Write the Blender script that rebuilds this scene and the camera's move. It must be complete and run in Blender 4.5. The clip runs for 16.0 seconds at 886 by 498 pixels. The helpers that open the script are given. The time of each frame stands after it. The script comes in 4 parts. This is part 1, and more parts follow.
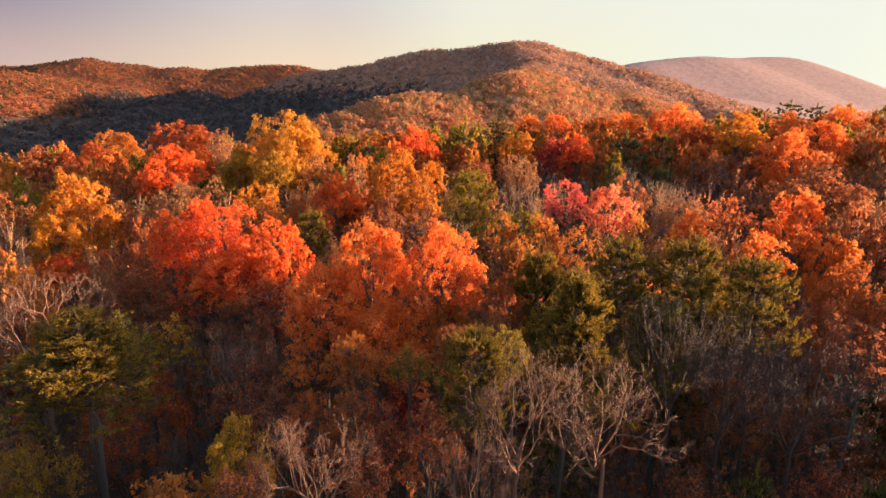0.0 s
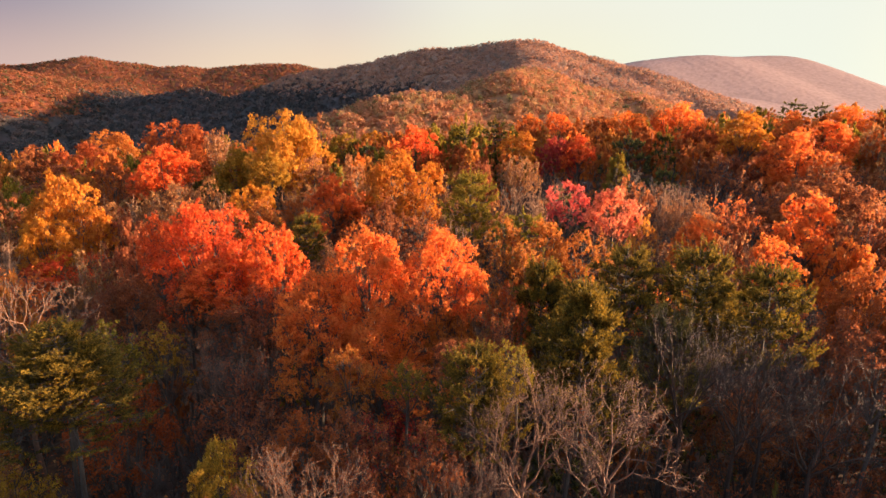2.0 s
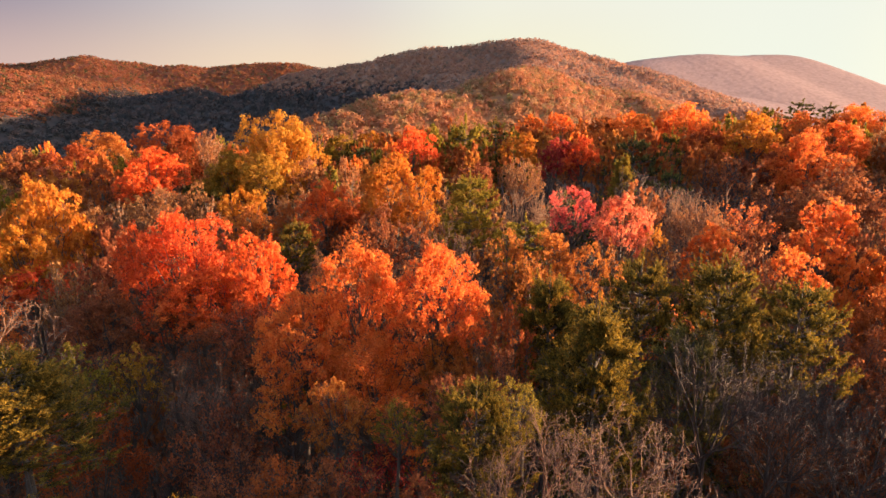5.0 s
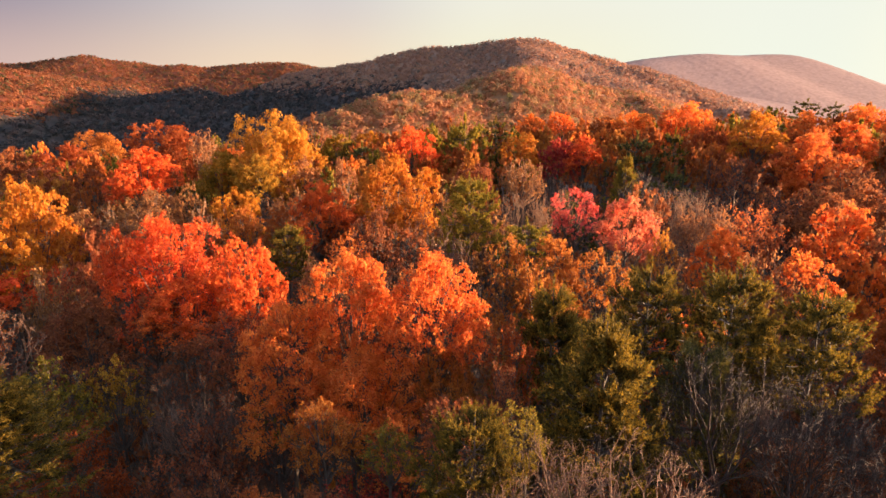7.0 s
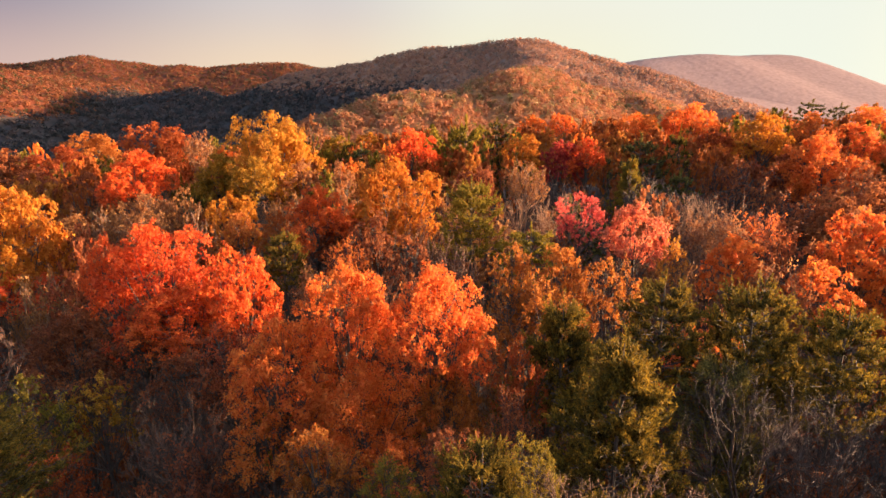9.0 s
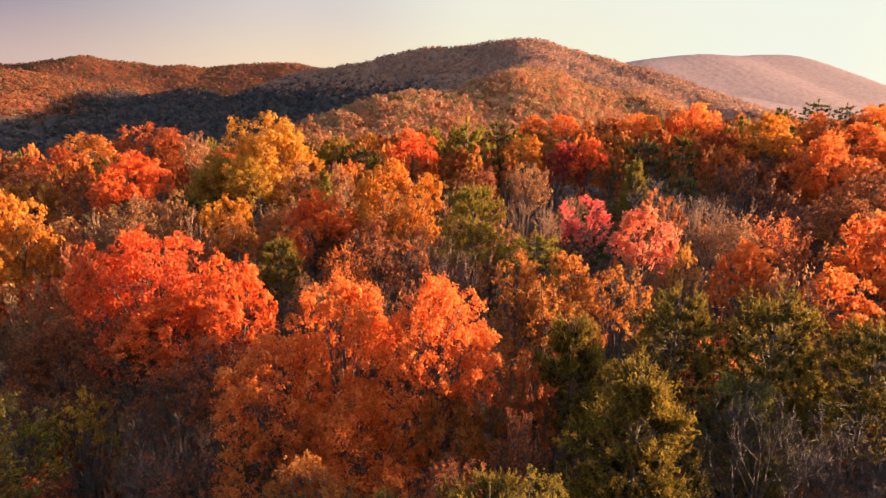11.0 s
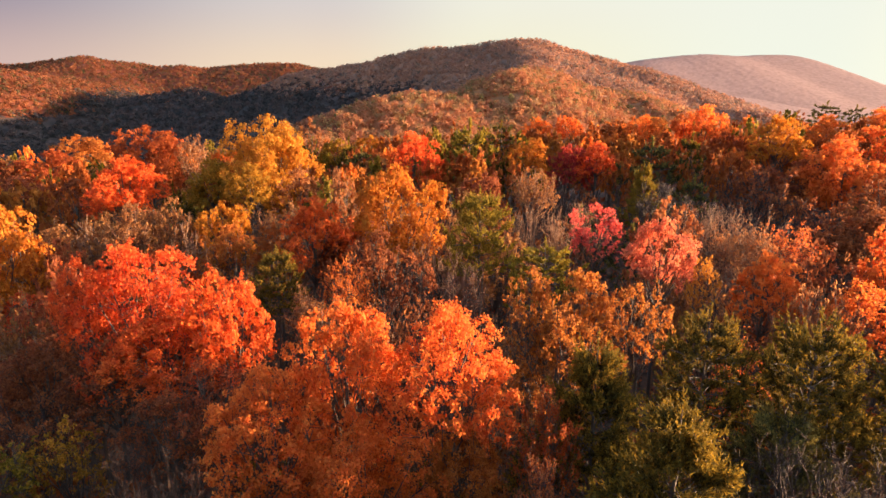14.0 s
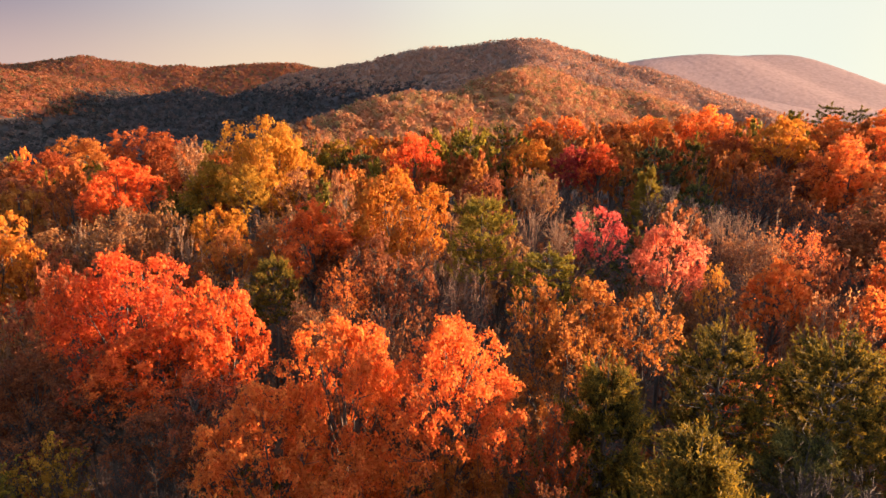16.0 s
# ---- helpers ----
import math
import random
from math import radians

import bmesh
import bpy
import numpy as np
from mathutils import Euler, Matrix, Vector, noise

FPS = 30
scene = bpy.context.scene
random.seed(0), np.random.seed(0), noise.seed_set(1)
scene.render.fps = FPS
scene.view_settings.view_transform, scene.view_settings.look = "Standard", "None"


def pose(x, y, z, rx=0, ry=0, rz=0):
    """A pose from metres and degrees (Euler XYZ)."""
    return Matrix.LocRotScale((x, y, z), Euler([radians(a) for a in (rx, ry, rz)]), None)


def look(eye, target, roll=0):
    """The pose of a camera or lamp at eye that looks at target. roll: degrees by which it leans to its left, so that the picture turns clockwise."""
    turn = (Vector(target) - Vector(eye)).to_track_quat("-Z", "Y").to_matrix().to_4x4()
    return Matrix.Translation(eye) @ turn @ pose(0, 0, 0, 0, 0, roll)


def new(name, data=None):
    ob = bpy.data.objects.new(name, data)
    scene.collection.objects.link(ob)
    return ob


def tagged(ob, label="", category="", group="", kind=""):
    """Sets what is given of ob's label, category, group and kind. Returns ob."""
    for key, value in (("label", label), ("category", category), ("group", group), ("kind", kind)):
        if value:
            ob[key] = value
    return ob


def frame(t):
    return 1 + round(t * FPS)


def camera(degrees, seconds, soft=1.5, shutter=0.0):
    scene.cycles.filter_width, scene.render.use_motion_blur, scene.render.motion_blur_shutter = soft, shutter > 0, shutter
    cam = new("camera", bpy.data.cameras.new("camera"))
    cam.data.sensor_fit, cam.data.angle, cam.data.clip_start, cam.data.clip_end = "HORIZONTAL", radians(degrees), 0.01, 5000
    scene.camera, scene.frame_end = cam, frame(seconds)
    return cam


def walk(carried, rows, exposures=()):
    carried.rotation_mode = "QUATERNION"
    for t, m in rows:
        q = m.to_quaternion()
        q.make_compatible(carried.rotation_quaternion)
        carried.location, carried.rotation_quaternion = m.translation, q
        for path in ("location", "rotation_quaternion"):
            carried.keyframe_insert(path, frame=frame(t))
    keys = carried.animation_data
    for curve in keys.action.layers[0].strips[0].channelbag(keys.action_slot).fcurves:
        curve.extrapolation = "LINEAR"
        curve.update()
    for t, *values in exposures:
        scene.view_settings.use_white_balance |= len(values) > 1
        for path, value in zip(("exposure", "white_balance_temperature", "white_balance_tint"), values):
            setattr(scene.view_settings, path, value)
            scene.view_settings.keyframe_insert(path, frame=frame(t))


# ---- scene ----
cam = camera(75.0, 16.0, soft=1.45)
walk(cam, [
    (0, pose(-0.182, -0.344, 29.763, 75.704, 0, 0.001)),
    (0.5, pose(-0.166, 0.027, 29.779, 75.680, 0, -0.000)),
    (1, pose(-0.157, 0.417, 29.791, 75.658, 0, -0.003)),
    (1.5, pose(-0.155, 0.806, 29.804, 75.626, 0, -0.004)),
    (2, pose(-0.146, 1.196, 29.824, 75.587, 0, -0.002)),
    (2.5, pose(-0.122, 1.606, 29.840, 75.562, 0, 0.003)),
    (3, pose(-0.083, 2.035, 29.842, 75.546, 0, 0.005)),
    (3.5, pose(-0.029, 2.475, 29.844, 75.525, 0, 0.001)),
    (4, pose(0.010, 2.982, 29.887, 75.507, 0, -0.000)),
    (4.5, pose(0.009, 3.532, 29.964, 75.500, 0, 0.001)),
    (5, pose(0.000, 4.000, 30.000, 75.499, 0, 0.000)),
    (5.5, pose(0.000, 4.400, 30.000, 75.499, 0, 0.000)),
    (6, pose(0.048, 4.820, 29.980, 75.494, 0, 0.004)),
    (6.5, pose(0.134, 5.269, 29.947, 75.482, 0, 0.008)),
    (7, pose(0.154, 5.708, 29.949, 75.476, 0, 0.007)),
    (7.5, pose(0.120, 6.124, 29.983, 75.476, 0, 0.008)),
    (8, pose(0.087, 6.530, 30.024, 75.479, 0, 0.010)),
    (8.5, pose(0.057, 6.933, 30.071, 75.487, 0, 0.001)),
    (9, pose(0.028, 7.300, 30.079, 75.495, 0, -0.009)),
    (9.5, pose(0.007, 7.633, 30.031, 75.498, 0, -0.005)),
    (10, pose(0.000, 8.000, 30.000, 75.499, 0, 0.000)),
    (10.5, pose(0.000, 8.400, 30.000, 75.499, 0, 0.000)),
    (11, pose(-0.045, 8.824, 30.086, 75.505, 0, -0.002)),
    (11.5, pose(-0.147, 9.262, 30.262, 75.517, 0, -0.007)),
    (12, pose(-0.232, 9.647, 30.367, 75.523, 0, -0.006)),
    (12.5, pose(-0.294, 9.976, 30.391, 75.519, 0, 0.003)),
    (13, pose(-0.356, 10.292, 30.400, 75.516, 0, 0.010)),
    (13.5, pose(-0.411, 10.601, 30.401, 75.515, 0, 0.011)),
    (14, pose(-0.458, 10.899, 30.411, 75.513, 0, 0.006)),
    (14.5, pose(-0.488, 11.180, 30.432, 75.506, 0, 0.001)),
    (15, pose(-0.507, 11.456, 30.464, 75.495, 0, -0.003)),
    (15.5, pose(-0.524, 11.741, 30.499, 75.489, 0, -0.003)),
    (16, pose(-0.538, 12.023, 30.532, 75.498, 0, 0.010)),
], exposures=[(0, 2.56), (16, 2.56)])

# ---- light ----
SUN_AZIMUTH, SUN_HEIGHT = 78.0, 7.7     # degrees to the right of +y, and above the horizon
world = bpy.data.worlds.new("evening_sky")
scene.world = world
world.use_nodes = True
wn = world.node_tree.nodes
sky = wn.new("ShaderNodeTexSky")
sky.sky_type = "NISHITA"
sky.sun_disc = False
sky.sun_elevation, sky.sun_rotation = radians(SUN_HEIGHT), radians(SUN_AZIMUTH)
sky.altitude, sky.air_density, sky.dust_density, sky.ozone_density = 300, 1.0, 5.0, 1.7
# a hazy evening: towards the horizon the sky pales, cream on the sun's side, rose and lavender away from it
wl = world.node_tree.links
az, el = radians(SUN_AZIMUTH), radians(SUN_HEIGHT)


def sky_ramp(stops):
    r = wn.new("ShaderNodeValToRGB")
    r.color_ramp.interpolation = "EASE"
    while len(r.color_ramp.elements) < len(stops):
        r.color_ramp.elements.new(0.5)
    for e, (at, c) in zip(r.color_ramp.elements, stops):
        e.position, e.color = at, (*(0.69 * k for k in c), 1)
    return r


def sky_mix(fac, a, b):
    m = wn.new("ShaderNodeMix")
    m.data_type = "RGBA"
    wl.new(fac, m.inputs["Factor"])
    wl.new(a, m.inputs["A"])
    wl.new(b, m.inputs["B"])
    return m.outputs["Result"]


def sky_range(value, low, high, smooth=True):
    m = wn.new("ShaderNodeMapRange")
    m.interpolation_type = "SMOOTHSTEP" if smooth else "LINEAR"
    m.inputs["From Min"].default_value, m.inputs["From Max"].default_value = low, high
    wl.new(value, m.inputs["Value"])
    return m.outputs["Result"]


where, split, toward = wn.new("ShaderNodeTexCoord"), wn.new("ShaderNodeSeparateXYZ"), wn.new("ShaderNodeVectorMath")
toward.operation = "DOT_PRODUCT"
toward.inputs[1].default_value = (math.sin(az), math.cos(az), 0)
wl.new(where.outputs["Generated"], split.inputs[0])
wl.new(where.outputs["Generated"], toward.inputs[0])
side = sky_range(toward.outputs["Value"], -1, 1, False)
low = sky_ramp([(0.0, (0.135, 0.110, 0.128)), (0.24, (0.158, 0.112, 0.104)), (0.50, (0.228, 0.180, 0.128)), (0.65, (0.230, 0.219, 0.158)), (0.84, (0.222, 0.229, 0.196)), (1.0, (0.341, 0.299, 0.199))])
high = sky_ramp([(0.0, (0.068, 0.068, 0.099)), (0.24, (0.062, 0.057, 0.082)), (0.50, (0.166, 0.152, 0.150)), (0.65, (0.214, 0.211, 0.182)), (0.84, (0.218, 0.224, 0.198)), (1.0, (0.284, 0.263, 0.206))])
wl.new(side, low.inputs["Fac"])
wl.new(side, high.inputs["Fac"])
pale = sky_mix(sky_range(split.outputs["Z"], 0.03, 0.17), low.outputs["Color"], high.outputs["Color"])
scaled = wn.new("ShaderNodeVectorMath")
scaled.operation = "SCALE"
scaled.inputs["Scale"].default_value = 0.14
wl.new(sky.outputs["Color"], scaled.inputs[0])
whole = sky_mix(sky_range(split.outputs["Z"], 0.12, 0.6), pale, scaled.outputs["Vector"])
wl.new(whole, wn["Background"].inputs["Color"])
wn["Background"].inputs["Strength"].default_value = 1.0

sun_way = Vector((math.sin(az) * math.cos(el), math.cos(az) * math.cos(el), math.sin(el)))
sun = new("sun", bpy.data.lights.new("sun", "SUN"))
sun.data.energy, sun.data.angle, sun.data.color = 4.15, radians(0.5), (1.0, 0.68, 0.415)
sun.matrix_world = look(sun_way * 50, (0, 0, 0))


# ---- materials ----
def material(name):
    m = bpy.data.materials.new(name)
    m.use_nodes = True
    return m, m.node_tree.nodes, m.node_tree.links, m.node_tree.nodes["Principled BSDF"]


def ramp(nodes, stops):
    r = nodes.new("ShaderNodeValToRGB")
    while len(r.color_ramp.elements) < len(stops):
        r.color_ramp.elements.new(0.5)
    for e, (at, c) in zip(r.color_ramp.elements, stops):
        e.position, e.color = at, (*c, 1)
    return r


def leaf_material(name, stops, through_light=0.5, patch=0.35, tone=""):
    """Leaves: each its own colour out of the stops, in patches through the crown, letting light through."""
    m, n, l, b = material(name)
    geo, info = n.new("ShaderNodeNewGeometry"), n.new("ShaderNodeObjectInfo")
    coord, cloud = n.new("ShaderNodeTexCoord"), n.new("ShaderNodeTexNoise")
    cloud.inputs["Scale"].default_value, cloud.inputs["Detail"].default_value = patch, 3.0
    l.new(coord.outputs["Object"], cloud.inputs["Vector"])
    mix = n.new("ShaderNodeMath")
    mix.operation = "MULTIPLY_ADD"
    mix.inputs[1].default_value, mix.inputs[2].default_value = 0.42, 0.045
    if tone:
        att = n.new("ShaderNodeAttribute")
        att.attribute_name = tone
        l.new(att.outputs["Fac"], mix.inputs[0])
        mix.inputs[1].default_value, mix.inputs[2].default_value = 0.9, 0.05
    else:
        l.new(geo.outputs["Random Per Island"], mix.inputs[0])
    add = n.new("ShaderNodeMath")
    add.operation = "MULTIPLY_ADD"
    add.inputs[1].default_value = 0.75 if not tone else 0.25
    l.new(cloud.outputs["Fac"], add.inputs[0])
    l.new(mix.outputs[0], add.inputs[2])
    sub = n.new("ShaderNodeMath")
    sub.operation = "SUBTRACT"
    sub.inputs[1].default_value = 0.13
    l.new(add.outputs[0], sub.inputs[0])
    r = ramp(n, stops)
    l.new(sub.outputs[0], r.inputs["Fac"])
    hsv = n.new("ShaderNodeHueSaturation")
    hue, val = n.new("ShaderNodeMapRange"), n.new("ShaderNodeMapRange")
    hue.inputs["To Min"].default_value, hue.inputs["To Max"].default_value = 0.495, 0.506
    val.inputs["To Min"].default_value, val.inputs["To Max"].default_value = 0.92, 1.08
    l.new(info.outputs["Random"], hue.inputs["Value"])
    l.new(geo.outputs["Random Per Island"], val.inputs["Value"])
    l.new(hue.outputs["Result"], hsv.inputs["Hue"])
    l.new(val.outputs["Result"], hsv.inputs["Value"])
    l.new(r.outputs["Color"], hsv.inputs["Color"])
    l.new(hsv.outputs["Color"], b.inputs["Base Color"])
    b.inputs["Roughness"].default_value = 0.65
    b.inputs["Specular IOR Level"].default_value = 0.12
    glow, both = n.new("ShaderNodeBsdfTranslucent"), n.new("ShaderNodeMixShader")
    both.inputs["Fac"].default_value = through_light
    l.new(hsv.outputs["Color"], glow.inputs["Color"])
    l.new(b.outputs[0], both.inputs[1])
    l.new(glow.outputs[0], both.inputs[2])
    l.new(both.outputs[0], n["Material Output"].inputs["Surface"])
    return m


def bark_material(name, dark, light):
    m, n, l, b = material(name)
    coord, noise_a, noise_b = n.new("ShaderNodeTexCoord"), n.new("ShaderNodeTexNoise"), n.new("ShaderNodeTexNoise")
    mapping = n.new("ShaderNodeMapping")
    mapping.inputs["Scale"].default_value = (9, 9, 1.5)
    l.new(coord.outputs["Object"], mapping.inputs["Vector"])
    l.new(mapping.outputs["Vector"], noise_a.inputs["Vector"])
    l.new(coord.outputs["Object"], noise_b.inputs["Vector"])
    noise_a.inputs["Scale"].default_value, noise_b.inputs["Scale"].default_value = 2.5, 0.8
    s = n.new("ShaderNodeMath")
    s.operation = "MULTIPLY_ADD"
    s.inputs[1].default_value = 0.5
    half = n.new("ShaderNodeMath")
    half.operation = "MULTIPLY"
    half.inputs[1].default_value = 0.5
    l.new(noise_b.outputs["Fac"], half.inputs[0])
    l.new(noise_a.outputs["Fac"], s.inputs[0])
    l.new(half.outputs[0], s.inputs[2])
    r = ramp(n, [(0.35, dark), (0.65, light)])
    l.new(s.outputs[0], r.inputs["Fac"])
    l.new(r.outputs["Color"], b.inputs["Base Color"])
    bump = n.new("ShaderNodeBump")
    bump.inputs["Strength"].default_value, bump.inputs["Distance"].default_value = 0.6, 0.03
    l.new(noise_a.outputs["Fac"], bump.inputs["Height"])
    l.new(bump.outputs["Normal"], b.inputs["Normal"])
    b.inputs["Roughness"].default_value = 0.85
    return m


LEAVES = {
    "red": leaf_material("red_leaves", [(0.15, (0.42, 0.05, 0.021)), (0.4, (0.72, 0.125, 0.032)), (0.7, (0.81, 0.18, 0.038)), (1, (0.85, 0.28, 0.055))]),
    "crimson": leaf_material("crimson_leaves", [(0.2, (0.22, 0.028, 0.026)), (0.5, (0.45, 0.06, 0.041)), (0.8, (0.64, 0.12, 0.049)), (1, (0.7, 0.2, 0.074))]),
    "orange": leaf_material("orange_leaves", [(0.15, (0.48, 0.077, 0.02)), (0.4, (0.75, 0.18, 0.038)), (0.7, (0.80, 0.25, 0.046)), (1, (0.83, 0.37, 0.065))]),
    "amber": leaf_material("amber_leaves", [(0.2, (0.36, 0.098, 0.017)), (0.45, (0.56, 0.188, 0.026)), (0.75, (0.60, 0.238, 0.027)), (1, (0.65, 0.32, 0.045))]),
    "gold": leaf_material("gold_leaves", [(0.15, (0.34, 0.125, 0.02)), (0.4, (0.56, 0.215, 0.028)), (0.7, (0.63, 0.275, 0.038)), (1, (0.68, 0.37, 0.07))]),
    "rust": leaf_material("rust_leaves", [(0.15, (0.22, 0.043, 0.016)), (0.4, (0.39, 0.09, 0.026)), (0.7, (0.43, 0.115, 0.027)), (1, (0.50, 0.175, 0.040))]),
    "mustard": leaf_material("mustard_leaves", [(0.2, (0.19, 0.115, 0.018)), (0.45, (0.39, 0.20, 0.025)), (0.75, (0.53, 0.275, 0.033)), (1, (0.62, 0.35, 0.045))]),
    "copper": leaf_material("copper_leaves", [(0.15, (0.245, 0.066, 0.018)), (0.4, (0.44, 0.136, 0.029)), (0.7, (0.56, 0.20, 0.039)), (1, (0.64, 0.29, 0.056))]),
    "pink": leaf_material("pink_leaves", [(0.15, (0.399, 0.039, 0.046)), (0.4, (0.722, 0.099, 0.088)), (0.7, (0.807, 0.187, 0.122)), (1, (0.836, 0.33, 0.138))]),
    "coral": leaf_material("coral_leaves", [(0.15, (0.427, 0.074, 0.053)), (0.4, (0.712, 0.158, 0.091)), (0.7, (0.807, 0.252, 0.118)), (1, (0.836, 0.378, 0.145))]),
    "russet": leaf_material("russet_leaves", [(0.2, (0.16, 0.046, 0.026)), (0.45, (0.33, 0.098, 0.040)), (0.75, (0.43, 0.138, 0.045)), (1, (0.52, 0.21, 0.068))]),
    "tan": leaf_material("tan_leaves", [(0.2, (0.21, 0.080, 0.034)), (0.5, (0.39, 0.158, 0.058)), (0.8, (0.51, 0.225, 0.075)), (1, (0.60, 0.31, 0.11))]),
    "olive": leaf_material("olive_leaves", [(0.2, (0.09, 0.072, 0.016)), (0.45, (0.215, 0.145, 0.021)), (0.75, (0.38, 0.235, 0.029)), (1, (0.54, 0.315, 0.037))]),
    "pine": leaf_material("pine_needles", [(0.12, (0.034, 0.029, 0.010)), (0.36, (0.11, 0.080, 0.017)), (0.60, (0.228, 0.137, 0.017)), (0.92, (0.39, 0.214, 0.022))], 0.38, 0.35, "tip_light"),
    "dark_pine": leaf_material("dark_pine_needles", [(0.15, (0.05, 0.047, 0.021)), (0.42, (0.15, 0.12, 0.033)), (0.7, (0.30, 0.21, 0.042)), (1, (0.50, 0.32, 0.053))], 0.4, 0.35, "tip_light"),
}
BARK = bark_material("grey_brown_bark", (0.04, 0.029, 0.023), (0.14, 0.10, 0.076))
PALE_BARK = bark_material("pale_twig_bark", (0.20, 0.093, 0.046), (0.38, 0.187, 0.094))
TWIG_BARK = bark_material("tan_twig_bark", (0.105, 0.049, 0.029), (0.25, 0.122, 0.071))
BROWN_BARK = bark_material("warm_brown_bark", (0.034, 0.018, 0.012), (0.09, 0.047, 0.030))
MIXED_BARK = bark_material("brown_twig_bark", (0.036, 0.021, 0.017), (0.09, 0.053, 0.042))
WOODS = leaf_material("rust_and_orange_woods", [(0.05, (0.16, 0.14, 0.05)), (0.25, (0.37, 0.23, 0.09)), (0.42, (0.44, 0.18, 0.08)), (0.6, (0.55, 0.225, 0.10)), (0.8, (0.58, 0.28, 0.105)), (1, (0.57, 0.33, 0.15))], 0.45, 0.012, "tone")
THIN_WOODS = leaf_material("rust_and_leafless_woods", [(0.05, (0.19, 0.145, 0.105)), (0.22, (0.30, 0.19, 0.14)), (0.42, (0.40, 0.208, 0.142)), (0.65, (0.46, 0.21, 0.125)), (0.85, (0.49, 0.25, 0.145)), (1, (0.51, 0.325, 0.22))], 0.45, 0.012, "tone")
RUST_WOODS = leaf_material("rust_woods", [(0.05, (0.075, 0.072, 0.03)), (0.22, (0.145, 0.092, 0.042)), (0.4, (0.22, 0.074, 0.039)), (0.62, (0.295, 0.088, 0.041)), (0.82, (0.305, 0.105, 0.047)), (1, (0.27, 0.13, 0.072))], 0.45, 0.012, "tone")
# darker base colours stand in for the shade on valley and flank
VALLEY_SHADE_WOODS = leaf_material("shade_dark_valley_woods", [(0.05, (0.036, 0.034, 0.030)), (0.3, (0.060, 0.052, 0.046)), (0.55, (0.096, 0.070, 0.062)), (0.8, (0.14, 0.092, 0.078)), (1, (0.18, 0.106, 0.075))], 0.4, 0.012, "tone")
# haze of the distance is put into this pale base colour
HAZY_WOODS = leaf_material("hazed_distant_woods", [(0.1, (0.36, 0.225, 0.20)), (0.5, (0.46, 0.295, 0.26)), (1, (0.56, 0.365, 0.315))], 0.5, 0.004, "tone")


def litter_material():
    m, n, l, b = material("leaf_litter")
    coord = n.new("ShaderNodeTexCoord")
    fine, broad = n.new("ShaderNodeTexNoise"), n.new("ShaderNodeTexNoise")
    fine.inputs["Scale"].default_value, fine.inputs["Detail"].default_value = 1.6, 8.0
    broad.inputs["Scale"].default_value, broad.inputs["Detail"].default_value = 0.05, 4.0
    l.new(coord.outputs["Object"], fine.inputs["Vector"])
    l.new(coord.outputs["Object"], broad.inputs["Vector"])
    a = ramp(n, [(0.3, (0.05, 0.028, 0.016)), (0.5, (0.12, 0.055, 0.025)), (0.68, (0.22, 0.10, 0.04))])
    c = ramp(n, [(0.35, (0.6, 0.5, 0.45)), (0.65, (1.0, 0.9, 0.8))])
    l.new(fine.outputs["Fac"], a.inputs["Fac"])
    l.new(broad.outputs["Fac"], c.inputs["Fac"])
    mix = n.new("ShaderNodeMix")
    mix.data_type, mix.blend_type = "RGBA", "MULTIPLY"
    mix.inputs["Factor"].default_value = 1.0
    l.new(a.outputs["Color"], mix.inputs["A"])
    l.new(c.outputs["Color"], mix.inputs["B"])
    l.new(mix.outputs["Result"], b.inputs["Base Color"])
    bump = n.new("ShaderNodeBump")
    bump.inputs["Strength"].default_value, bump.inputs["Distance"].default_value = 0.8, 0.08
    l.new(fine.outputs["Fac"], bump.inputs["Height"])
    l.new(bump.outputs["Normal"], b.inputs["Normal"])
    b.inputs["Roughness"].default_value = 0.9
    return m


LITTER = litter_material()

